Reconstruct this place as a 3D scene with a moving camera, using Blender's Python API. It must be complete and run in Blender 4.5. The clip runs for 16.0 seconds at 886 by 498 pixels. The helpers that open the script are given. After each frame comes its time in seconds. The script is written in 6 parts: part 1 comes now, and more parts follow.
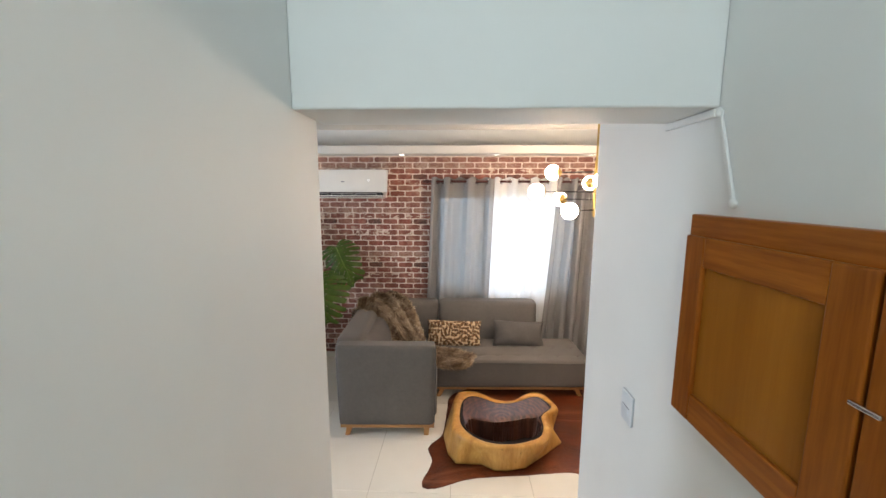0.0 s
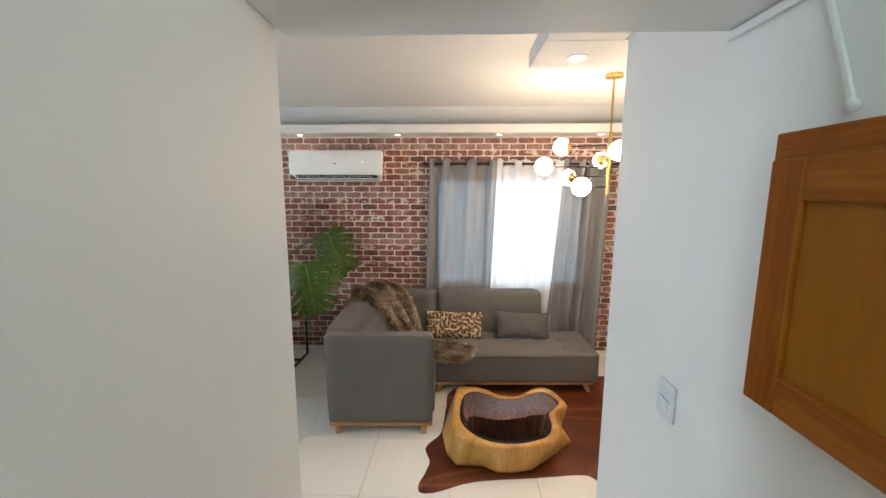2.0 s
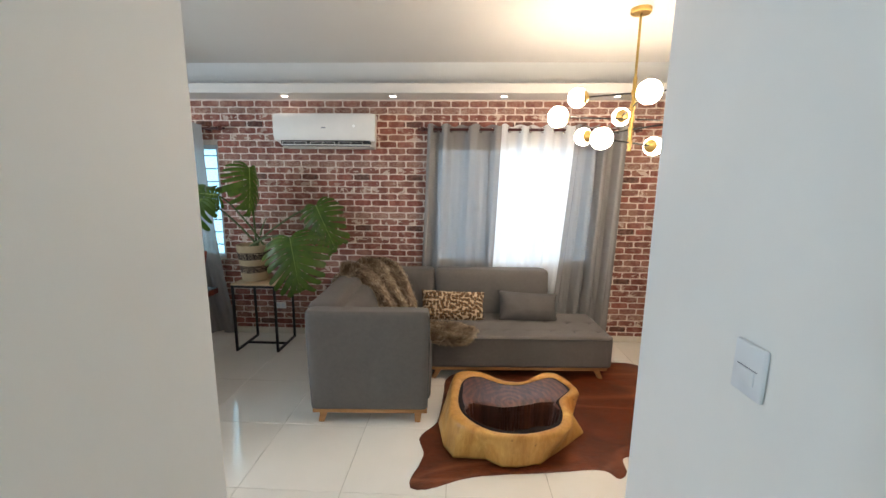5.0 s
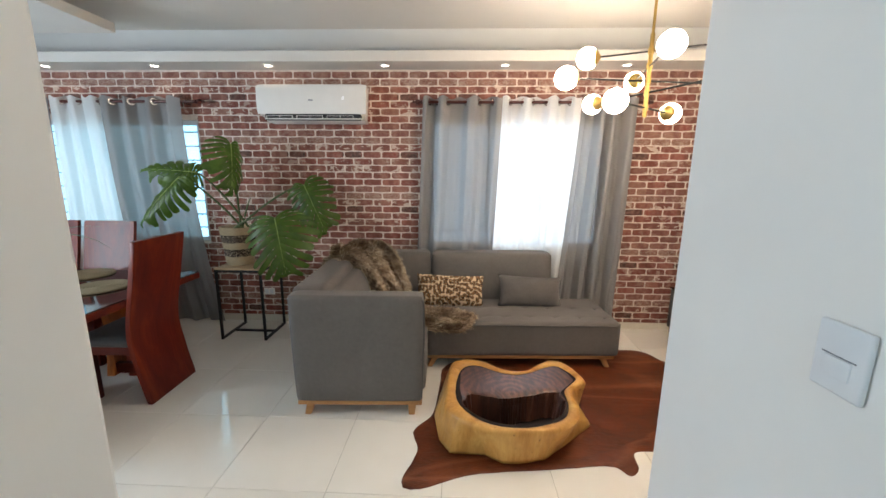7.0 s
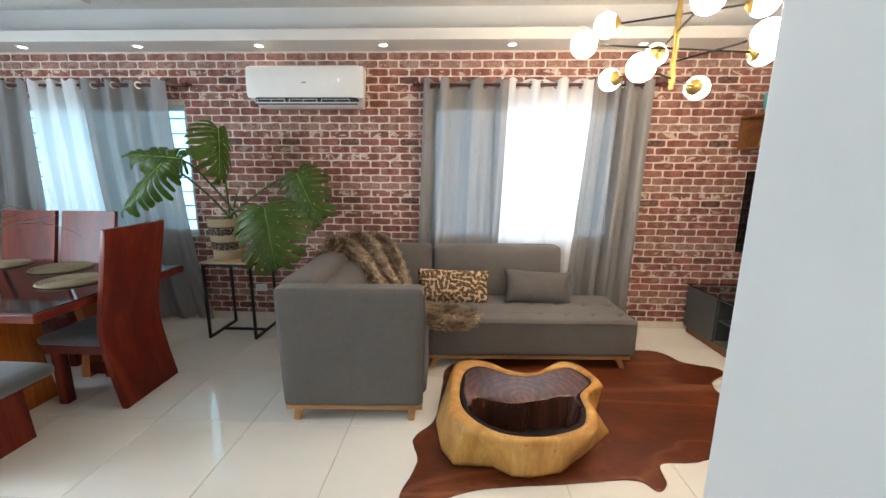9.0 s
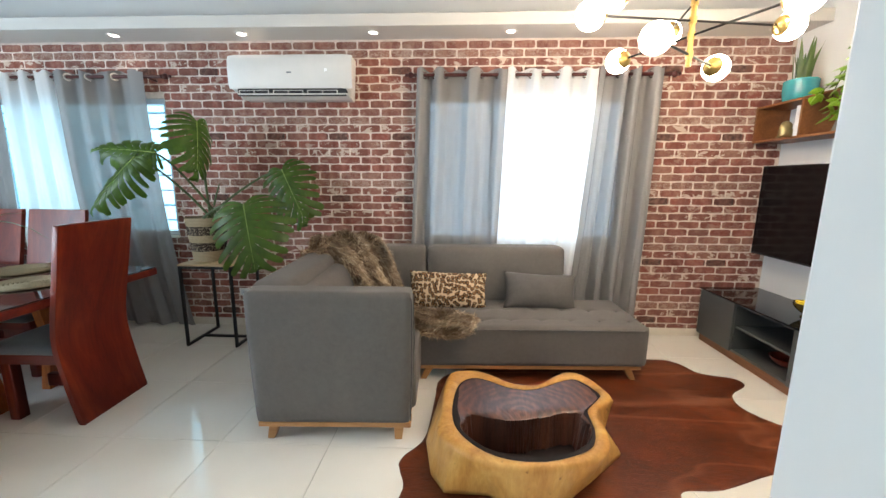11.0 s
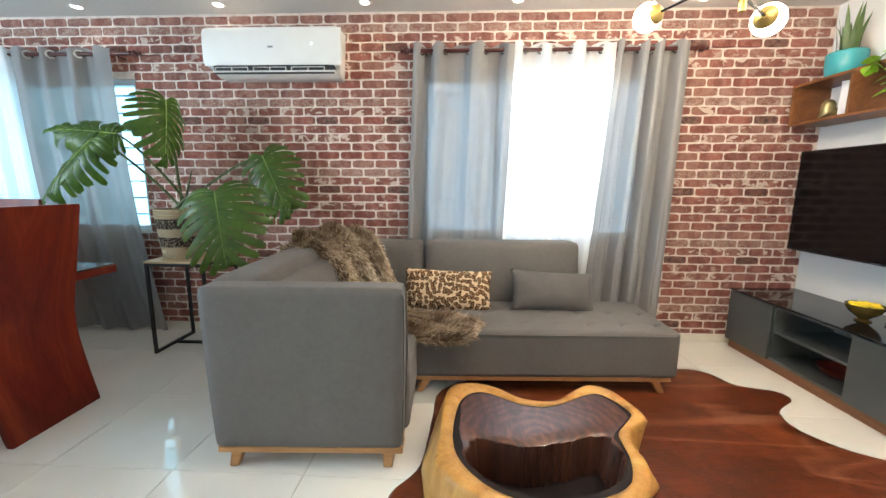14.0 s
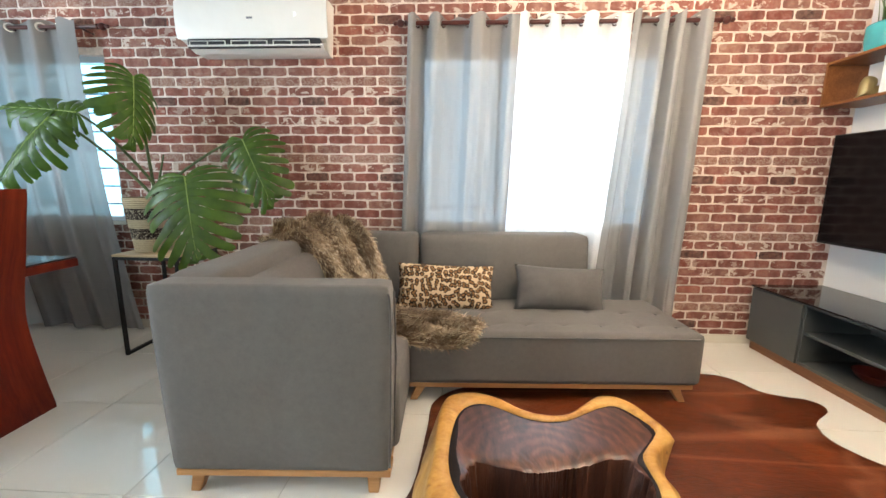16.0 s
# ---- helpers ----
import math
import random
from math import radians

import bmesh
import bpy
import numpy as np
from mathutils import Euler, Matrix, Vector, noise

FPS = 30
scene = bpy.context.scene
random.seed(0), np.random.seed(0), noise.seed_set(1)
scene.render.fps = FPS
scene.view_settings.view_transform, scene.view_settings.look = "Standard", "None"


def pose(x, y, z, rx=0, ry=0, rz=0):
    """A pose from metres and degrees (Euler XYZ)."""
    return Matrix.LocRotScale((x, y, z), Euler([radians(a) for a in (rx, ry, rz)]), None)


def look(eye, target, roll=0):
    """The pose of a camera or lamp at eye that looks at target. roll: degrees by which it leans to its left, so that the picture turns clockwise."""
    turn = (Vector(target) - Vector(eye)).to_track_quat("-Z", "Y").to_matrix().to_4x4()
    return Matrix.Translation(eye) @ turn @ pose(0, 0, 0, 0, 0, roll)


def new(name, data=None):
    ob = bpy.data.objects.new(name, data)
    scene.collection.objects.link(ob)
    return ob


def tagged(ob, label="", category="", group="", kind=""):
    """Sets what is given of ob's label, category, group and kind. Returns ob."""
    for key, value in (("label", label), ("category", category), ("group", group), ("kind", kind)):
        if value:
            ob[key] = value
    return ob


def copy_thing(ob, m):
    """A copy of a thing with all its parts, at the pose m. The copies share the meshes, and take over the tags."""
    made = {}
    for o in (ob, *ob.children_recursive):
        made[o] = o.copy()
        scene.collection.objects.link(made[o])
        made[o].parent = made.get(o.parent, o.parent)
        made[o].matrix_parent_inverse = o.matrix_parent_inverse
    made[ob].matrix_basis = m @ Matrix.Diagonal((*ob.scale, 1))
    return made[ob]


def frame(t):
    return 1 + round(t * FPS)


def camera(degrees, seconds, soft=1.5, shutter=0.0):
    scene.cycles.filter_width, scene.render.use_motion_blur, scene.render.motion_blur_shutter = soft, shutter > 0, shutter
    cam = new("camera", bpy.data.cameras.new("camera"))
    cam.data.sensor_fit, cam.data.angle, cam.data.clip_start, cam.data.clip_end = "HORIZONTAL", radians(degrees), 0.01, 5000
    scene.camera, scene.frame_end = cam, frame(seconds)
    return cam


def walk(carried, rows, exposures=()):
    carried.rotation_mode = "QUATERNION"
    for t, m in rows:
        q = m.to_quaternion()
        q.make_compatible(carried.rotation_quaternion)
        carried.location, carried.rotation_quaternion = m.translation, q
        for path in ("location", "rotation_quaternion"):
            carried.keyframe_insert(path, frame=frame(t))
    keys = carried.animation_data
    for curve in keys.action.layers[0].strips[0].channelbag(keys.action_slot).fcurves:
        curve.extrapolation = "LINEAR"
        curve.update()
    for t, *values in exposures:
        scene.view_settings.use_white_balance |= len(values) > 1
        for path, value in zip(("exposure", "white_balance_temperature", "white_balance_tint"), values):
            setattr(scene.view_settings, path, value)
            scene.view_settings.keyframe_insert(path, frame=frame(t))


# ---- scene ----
cam = camera(98.2, 16.0)
PATH = [
    (0, (0.119, 0.064, 2.162), (0.038, 2.041, 1.87), 0.2),
    (0.5, (0.116, 0.125, 2.125), (0.042, 2.103, 1.837), 0.2),
    (1, (0.121, 0.189, 2.085), (0.046, 2.166, 1.795), 0.2),
    (1.5, (0.124, 0.257, 2.035), (0.044, 2.233, 1.741), 0.2),
    (2, (0.117, 0.325, 1.987), (0.038, 2.301, 1.688), 0.2),
    (2.5, (0.112, 0.377, 1.946), (0.031, 2.353, 1.648), 0.3),
    (3, (0.113, 0.434, 1.906), (0.032, 2.41, 1.61), 0.4),
    (3.5, (0.118, 0.491, 1.871), (0.034, 2.467, 1.571), 0.3),
    (4, (0.121, 0.551, 1.821), (0.036, 2.525, 1.51), 0.5),
    (6.5, (0.131, 0.817, 1.649), (0.054, 2.781, 1.278), 0.6),
    (7, (0.139, 0.879, 1.628), (0.064, 2.839, 1.238), 0.5),
    (7.5, (0.125, 0.936, 1.598), (0.051, 2.894, 1.196), 0.6),
    (8, (0.123, 0.991, 1.565), (0.046, 2.949, 1.164), 0.6),
    (8.5, (0.121, 1.046, 1.54), (0.04, 3.004, 1.141), 0.5),
    (9, (0.123, 1.098, 1.508), (0.041, 3.059, 1.124), 0.5),
    (11.5, (0.177, 1.378, 1.397), (0.086, 3.345, 1.048), 0.4),
    (12, (0.173, 1.427, 1.368), (0.084, 3.395, 1.024), 0.4),
    (12.5, (0.182, 1.478, 1.342), (0.09, 3.447, 1.002), 0.4),
    (13, (0.18, 1.536, 1.318), (0.088, 3.506, 0.982), 0.5),
    (13.5, (0.174, 1.6, 1.295), (0.081, 3.57, 0.966), 0.4),
    (14, (0.165, 1.659, 1.278), (0.072, 3.631, 0.957), 0.4),
    (14.5, (0.158, 1.719, 1.262), (0.065, 3.692, 0.946), 0.5),
    (15, (0.158, 1.782, 1.25), (0.067, 3.754, 0.93), 0.5),
    (15.5, (0.164, 1.846, 1.232), (0.072, 3.817, 0.905), 0.4),
    (16, (0.175, 1.906, 1.222), (0.081, 3.874, 0.876), 0.5),
]
EXPOSURES = [(0, -0.22, 7150, 19), (3, -0.36, 6900, 15), (6.5, -0.29, 6850, 15), (9, -0.11, 6750, 14), (11.5, 0.13, 6500, 11), (14, 0.31, 6350, 9), (16, 0.45, 6700, 11)]
walk(cam, [(t, look(eye, target, roll)) for t, eye, target, roll in PATH], EXPOSURES)

# ---- world, sun, large lights ----
world = bpy.data.worlds.new("world")
scene.world = world
world.use_nodes = True
wn = world.node_tree.nodes
sky = wn.new("ShaderNodeTexSky")
sky.sky_type = "NISHITA"
sky.sun_disc = False
sky.sun_elevation = radians(50)
sky.sun_rotation = radians(40)
wn["Background"].inputs["Strength"].default_value = 0.12
world.node_tree.links.new(sky.outputs["Color"], wn["Background"].inputs["Color"])


def lamp(name, kind, m, energy, colour, size=0.1, size_y=None, spot=None):
    data = bpy.data.lights.new(name, kind)
    data.energy, data.color = energy, colour
    if kind == "AREA":
        data.shape, data.size, data.size_y = "RECTANGLE", size, size_y or size
    elif kind == "SUN":
        data.angle = radians(0.5)
    else:
        data.shadow_soft_size = size
    if spot:
        data.spot_size, data.spot_blend = radians(spot), 0.6
    ob = new(name, data)
    ob.matrix_world = m
    return ob


lamp("sun", "SUN", look((3, 12, 14), (0, 4, 0)), 2.5, (1.0, 0.95, 0.88))
DAY = (0.74, 0.88, 1.0)
lamp("window_light", "AREA", look((0.72, 5.35, 1.5), (0.72, 4.0, 1.45)), 34, DAY, 1.7, 1.25)
lamp("window_light", "AREA", look((-3.35, 5.35, 1.5), (-3.35, 4.0, 1.45)), 14, (0.52, 0.86, 1.0), 1.7, 1.25)
# lamp added behind an unseen west opening to brighten the dining side
lamp("added_west_light", "AREA", look((-4.97, 1.98, 1.55), (-3.0, 2.3, 1.50)), 120, (0.66, 0.84, 1.0), 0.95, 1.35)
# lamp added behind the start, where the passage's daylight comes from
lamp("added_stair_light", "AREA", look((-0.03, -1.38, 3.0), (0.55, 1.0, 2.0)), 27, (0.70, 0.93, 1.0), 0.5, 0.95)

# ---- materials ----


class Mat:
    """A node material with a principled shader and short ways to wire it."""

    def __init__(self, name, rough=0.5, metal=0.0, spec=0.5, coat=0.0, coat_rough=0.05):
        self.m = bpy.data.materials.new(name)
        self.m.use_nodes = True
        self.t = self.m.node_tree
        self.p = self.t.nodes["Principled BSDF"]
        for key, value in (("Roughness", rough), ("Metallic", metal), ("Specular IOR Level", spec), ("Coat Weight", coat), ("Coat Roughness", coat_rough)):
            self.p.inputs[key].default_value = value

    def node(self, kind, **sets):
        n = self.t.nodes.new(kind)
        for key, value in sets.items():
            n.inputs[key.replace("_", " ")].default_value = value
        return n

    def link(self, a, b):
        self.t.links.new(a, b)

    def where(self, space="Object", scale=(1, 1, 1)):
        if space == "World":
            out = self.node("ShaderNodeNewGeometry").outputs["Position"]
        else:
            out = self.node("ShaderNodeTexCoord").outputs[space]
        mp = self.node("ShaderNodeMapping")
        mp.inputs["Scale"].default_value = scale
        self.link(out, mp.inputs["Vector"])
        return mp.outputs["Vector"]

    def noise(self, scale, detail=4.0, rough=0.55, space="Object", stretch=(1, 1, 1), distort=0.0):
        n = self.node("ShaderNodeTexNoise", Scale=scale, Detail=detail, Roughness=rough, Distortion=distort)
        self.link(self.where(space, stretch), n.inputs["Vector"])
        return n.outputs["Fac"]

    def ramp(self, fac, stops, hard=False):
        r = self.node("ShaderNodeValToRGB")
        e = r.color_ramp.elements
        while len(e) < len(stops):
            e.new(0.5)
        for el, (at, c) in zip(e, stops):
            el.position, el.color = at, (*c, 1) if len(c) == 3 else c
        if hard:
            r.color_ramp.interpolation = "CONSTANT"
        self.link(fac, r.inputs["Fac"])
        return r.outputs["Color"]

    def mix(self, fac, a, b, how="MIX"):
        n = self.t.nodes.new("ShaderNodeMix")
        n.data_type, n.blend_type = "RGBA", how
        for sock, v in ((n.inputs[0], fac), (n.inputs[6], a), (n.inputs[7], b)):
            if isinstance(v, (int, float)):
                sock.default_value = v
            elif isinstance(v, tuple):
                sock.default_value = (*v, 1)
            else:
                self.link(v, sock)
        return n.outputs[2]

    def colour(self, v):
        if isinstance(v, tuple):
            self.p.inputs["Base Color"].default_value = (*v, 1)
        else:
            self.link(v, self.p.inputs["Base Color"])
        return self

    def bump(self, fac, strength=0.2, depth=0.002):
        n = self.node("ShaderNodeBump", Strength=strength, Distance=depth)
        self.link(fac, n.inputs["Height"])
        self.link(n.outputs["Normal"], self.p.inputs["Normal"])
        return self

    def rough(self, fac, low, high):
        n = self.node("ShaderNodeMapRange", To_Min=low, To_Max=high)
        self.link(fac, n.inputs["Value"])
        self.link(n.outputs["Result"], self.p.inputs["Roughness"])
        return self


def plain(name, c, rough=0.5, metal=0.0, vary=0.12, scale=9.0, grain=160.0, bump=0.1, depth=0.001, **more):
    """A colour with stains at one scale and fine grain at another."""
    k = Mat(name, rough, metal, **more)
    stain = k.noise(scale)
    dark = tuple(v * (1 - vary) for v in c)
    light = tuple(min(1, v * (1 + vary)) for v in c)
    k.colour(k.ramp(stain, [(0.3, dark), (0.7, light)]))
    if bump:
        k.bump(k.noise(grain, 3), bump, depth)
    k.rough(stain, max(0.02, rough - 0.06), min(1, rough + 0.06))
    return k.m


def wood(name, dark, mid, light, rough=0.4, along=2, fine=1.0, coat=0.0, spread=7.0, grain=0.35, spec=0.35):
    """Long grain along one axis of the thing."""
    k = Mat(name, rough, spec=spec, coat=coat, coat_rough=0.08)
    st = [1.0, 1.0, 1.0]
    st[along] = 0.07
    st = tuple(st)
    a = k.noise(spread, 5, 0.6, stretch=st, distort=1.2)
    b = k.noise(90 * fine, 4, 0.6, stretch=st)
    c = k.ramp(a, [(0.28, dark), (0.5, mid), (0.72, light)])
    k.colour(k.mix(grain, c, k.ramp(b, [(0.35, dark), (0.65, light)])))
    k.bump(b, 0.08, 0.0008)
    k.rough(a, rough - 0.07, rough + 0.08)
    return k.m


def cloth(name, c, rough=0.9, weave=900.0, vary=0.12, sheen=0.3):
    k = Mat(name, rough, spec=0.2)
    k.p.inputs["Sheen Weight"].default_value = sheen
    k.p.inputs["Sheen Roughness"].default_value = 0.5
    a = k.noise(3.0, 5)
    b = k.noise(weave, 2)
    d = tuple(v * (1 - vary) for v in c)
    l = tuple(min(1, v * (1 + vary)) for v in c)
    k.colour(k.mix(0.4, k.ramp(a, [(0.3, d), (0.7, l)]), k.ramp(b, [(0.3, tuple(v * 0.75 for v in c)), (0.7, tuple(min(1, v * 1.25) for v in c))])))
    k.bump(k.mix(0.5, a, b), 0.2, 0.0015)
    return k.m


def velvet(name, c):
    """Short-pile upholstery: brushed patches, fine mottling and pulled threads."""
    k = Mat(name, 0.82, spec=0.25)
    k.p.inputs["Sheen Weight"].default_value = 0.08
    k.p.inputs["Sheen Roughness"].default_value = 0.45
    brushed = k.ramp(k.noise(3.2, 5, 0.6, "Object", (1, 1, 0.7), 0.8), [(0.3, tuple(v * 0.80 for v in c)), (0.7, tuple(v * 1.20 for v in c))])
    mottle = k.ramp(k.noise(38, 5, 0.7), [(0.32, tuple(v * 0.78 for v in c)), (0.68, tuple(v * 1.22 for v in c))])
    fine = k.noise(600, 2)
    k.colour(k.mix(0.35, k.mix(0.45, brushed, mottle), k.ramp(fine, [(0.3, tuple(v * 0.7 for v in c)), (0.7, tuple(v * 1.3 for v in c))])))
    k.bump(k.mix(0.4, k.noise(14, 4, 0.6), fine), 0.35, 0.003)
    return k.m


def sheer(name, c, see, glow):
    """Thin curtain cloth: some light passes straight, some is scattered through."""
    k = Mat(name, 0.9, spec=0.1)
    n = k.noise(700, 2, stretch=(1, 1, 0.25))
    col = k.ramp(n, [(0.3, tuple(v * 0.86 for v in c)), (0.7, c)])
    k.colour(col)
    tl = k.node("ShaderNodeBsdfTranslucent")
    k.link(col, tl.inputs["Color"])
    tr = k.node("ShaderNodeBsdfTransparent")
    m1, m2 = k.node("ShaderNodeMixShader", Fac=glow), k.node("ShaderNodeMixShader", Fac=see)
    k.link(k.p.outputs[0], m1.inputs[1])
    k.link(tl.outputs[0], m1.inputs[2])
    k.link(m1.outputs[0], m2.inputs[1])
    k.link(tr.outputs[0], m2.inputs[2])
    k.link(m2.outputs[0], k.t.nodes["Material Output"].inputs["Surface"])
    return k.m


def glow(name, c, strength):
    k = Mat(name, 0.3)
    k.colour(c)
    k.p.inputs["Emission Color"].default_value = (*c, 1)
    k.p.inputs["Emission Strength"].default_value = strength
    return k.m


def brick_material(name, island):
    k = Mat(name, 0.85, spec=0.25)
    if island:
        pick = k.node("ShaderNodeNewGeometry").outputs["Random Per Island"]
    else:
        pick = k.node("ShaderNodeObjectInfo").outputs["Random"]
    base = k.ramp(pick, [(0.0, (0.245, 0.088, 0.070)), (0.18, (0.300, 0.132, 0.104)), (0.32, (0.215, 0.080, 0.064)), (0.44, (0.290, 0.165, 0.132)),
                         (0.60, (0.335, 0.140, 0.108)), (0.74, (0.255, 0.105, 0.084)), (0.86, (0.225, 0.120, 0.098)), (0.93, (0.285, 0.100, 0.078))], hard=True)
    # the printed courses repeat every eight: red, dark and red, chipped, greyed, pink, red, red, chipped
    at = k.node("ShaderNodeSeparateXYZ")
    k.link(k.node("ShaderNodeNewGeometry").outputs["Position"], at.inputs[0])
    course = at.outputs["Z"]
    for how, v in (("SUBTRACT", 0.0449), ("DIVIDE", 0.0688), ("FLOOR", 0.0), ("MODULO", 8.0), ("ADD", 0.5), ("DIVIDE", 8.0)):
        step = k.node("ShaderNodeMath")
        step.operation = how
        k.link(course, step.inputs[0])
        step.inputs[1].default_value = v
        course = step.outputs[0]

    def by_course(*amounts):
        return k.ramp(course, [(i / 8, (a, a, a)) for i, a in enumerate(amounts)], hard=True)

    third = at.outputs["X"]
    for how, v in (("ADD", 58.612), ("MODULO", 0.57), ("LESS_THAN", 0.19)):
        step = k.node("ShaderNodeMath")
        step.operation = how
        k.link(third, step.inputs[0])
        step.inputs[1].default_value = v
        third = step.outputs[0]
    dark = k.mix(1.0, by_course(0, 1, 0, 0, 0, 0, 0, 0), third, "MULTIPLY")
    base = k.mix(dark, base, (0.085, 0.056, 0.050))
    base = k.mix(by_course(0, 0, 0.25, 0.70, 0.45, 0, 0.05, 0.25), base, (0.315, 0.205, 0.168))
    big = k.noise(26, 5, 0.65, "World")
    c = k.mix(k.ramp(big, [(0.38, (0, 0, 0)), (0.74, (0.7, 0.7, 0.7))]), base, (0.45, 0.315, 0.262))
    blotch = k.ramp(k.noise(11, 3, 0.5, "World", (1, 1, 0.3)), [(0.46, (0, 0, 0)), (0.58, (0.5, 0.5, 0.5))])
    c = k.mix(blotch, c, (0.165, 0.066, 0.053))
    small = k.noise(140, 4, 0.6, "World")
    c = k.mix(0.5, c, k.ramp(small, [(0.3, (0.14, 0.05, 0.04)), (0.7, (0.42, 0.17, 0.13))]), "SOFT_LIGHT")
    chip = k.noise(11, 5, 0.62, "World", (1, 1, 1.6), 0.5)
    chips = k.ramp(chip, [(0.555, (0, 0, 0)), (0.58, (0.9, 0.9, 0.9))])
    swirl = k.ramp(k.noise(34, 3, 0.6, "World", (1, 1, 1.5), 2.0), [(0.50, (0, 0, 0)), (0.56, (0.45, 0.45, 0.45))])
    chips = k.mix(1.0, chips, by_course(0.5, 0, 1, 0.3, 0.15, 0, 0.2, 1), "MULTIPLY")
    c = k.mix(k.mix(1.0, swirl, by_course(0, 0, 0, 1, 0.3, 0, 0, 0), "MULTIPLY"), c, (0.48, 0.385, 0.325))
    c = k.mix(chips, c, (0.60, 0.49, 0.42))
    k.colour(c)
    k.bump(small, 0.35, 0.0015)
    return k.m


M_BRICK, M_BRICKS = brick_material("brick", False), brick_material("bricks", True)
M_MORTAR = plain("mortar", (0.68, 0.585, 0.52), 0.9, vary=0.15, scale=30, grain=300, bump=0.4)
M_PAINT = plain("white wall paint", (0.76, 0.77, 0.76), 0.55, vary=0.02, scale=2.5, grain=220, bump=0.06)
M_CEIL = plain("ceiling paint", (0.70, 0.68, 0.64), 0.6, vary=0.02, scale=2, grain=220, bump=0.05)


def tile_material():
    k = Mat("porcelain tile", 0.07, spec=0.5)
    pick = k.node("ShaderNodeObjectInfo").outputs["Random"]
    v = k.noise(5, 4, 0.5, "World")
    a = k.ramp(v, [(0.3, (0.79, 0.765, 0.70)), (0.7, (0.84, 0.815, 0.755))])
    k.colour(k.mix(0.5, a, k.ramp(pick, [(0, (0.80, 0.775, 0.71)), (1, (0.85, 0.825, 0.765))])))
    k.rough(k.noise(7, 4, 0.6, "World"), 0.015, 0.06)
    return k.m


M_TILE = tile_material()
M_GROUT = plain("grout", (0.46, 0.43, 0.37), 0.9, grain=400)
M_SKIRT = plain("skirting tile", (0.70, 0.66, 0.58), 0.15, vary=0.04, bump=0)
M_SOFA = velvet("grey sofa cloth", (0.132, 0.120, 0.112))
M_SEAM = cloth("grey piping", (0.075, 0.070, 0.068))
M_CUSHION = velvet("charcoal cushion cloth", (0.108, 0.098, 0.093))
M_OAK = wood("oak legs", (0.32, 0.15, 0.06), (0.46, 0.23, 0.09), (0.56, 0.30, 0.13), 0.4, along=0)
M_CEDAR = wood("varnished cedar", (0.19, 0.044, 0.005), (0.37, 0.098, 0.011), (0.50, 0.165, 0.026), 0.33, along=1, spec=0.2)
M_CEDAR_PANEL = wood("varnished cedar panel", (0.275, 0.085, 0.008), (0.37, 0.125, 0.013), (0.44, 0.165, 0.022), 0.36, along=2, spread=3, grain=0.15, spec=0.2)
M_MAHOG = wood("red mahogany", (0.045, 0.006, 0.006), (0.130, 0.0160, 0.009), (0.250, 0.042, 0.016), 0.34, along=2, coat=0.03, spread=5, grain=0.12, spec=0.25)
M_MAHOG_B = wood("red mahogany along", (0.045, 0.006, 0.006), (0.130, 0.0160, 0.009), (0.250, 0.042, 0.016), 0.34, along=0, coat=0.03, spread=5, grain=0.12, spec=0.25)
# brighter copy for the table legs: light from the passage put into the colour
M_MAHOG_LIT = wood("mahogany with passage light in it", (0.24, 0.055, 0.010), (0.42, 0.115, 0.020), (0.54, 0.17, 0.03), 0.3, along=2, coat=0.2)
M_ROD = wood("dark red curtain rod", (0.035, 0.008, 0.007), (0.06, 0.012, 0.010), (0.085, 0.018, 0.014), 0.42, along=0, coat=0.05)
M_STEEL = plain("brushed steel", (0.62, 0.62, 0.62), 0.25, 1.0, vary=0.05, bump=0)
M_GREYCURT = sheer("grey curtain", (0.285, 0.280, 0.282), 0.076, 0.06)
M_WHITECURT = sheer("white curtain", (0.88, 0.90, 0.91), 0.105, 0.31)
M_ALU = plain("white aluminium", (0.62, 0.66, 0.70), 0.35, 0.0, vary=0.04, bump=0)
M_GRILLE = plain("pale grey painted grille", (0.42, 0.45, 0.48), 0.5, bump=0)
M_BAR = plain("grey painted bar", (0.20, 0.22, 0.25), 0.5, bump=0)
M_PLASTIC = plain("white plastic", (0.80, 0.79, 0.76), 0.3, vary=0.02, bump=0)
M_SWITCH = plain("grey white switch", (0.66, 0.70, 0.74), 0.35, vary=0.02, bump=0)
M_SLOTSHADE = plain("slot shade", (0.02, 0.02, 0.022), 0.6, bump=0)
M_BRASS = plain("brushed brass", (0.46, 0.32, 0.11), 0.34, 1.0, vary=0.08, bump=0)
M_BLACK = plain("black metal", (0.012, 0.012, 0.013), 0.4, 0.3, bump=0.05)
M_GLOBE = glow("lit opal globe", (1.0, 0.84, 0.65), 62.0)
M_LED = glow("lit downlight", (1.0, 0.93, 0.82), 22.0)
M_CABGREY = plain("grey lacquer", (0.064, 0.071, 0.071), 0.3, vary=0.05, bump=0.02)
M_BLACKGLASS = plain("black glass", (0.012, 0.011, 0.011), 0.05, vary=0.1, bump=0)
M_PLINTH = wood("brown plinth wood", (0.12, 0.045, 0.02), (0.20, 0.08, 0.035), (0.27, 0.12, 0.05), 0.4, along=1)
M_SHELF = wood("walnut shelf", (0.13, 0.045, 0.016), (0.22, 0.085, 0.03), (0.30, 0.13, 0.05), 0.4, along=1)
M_SCREEN = plain("black screen", (0.004, 0.004, 0.005), 0.13, vary=0.1, bump=0, spec=0.28)
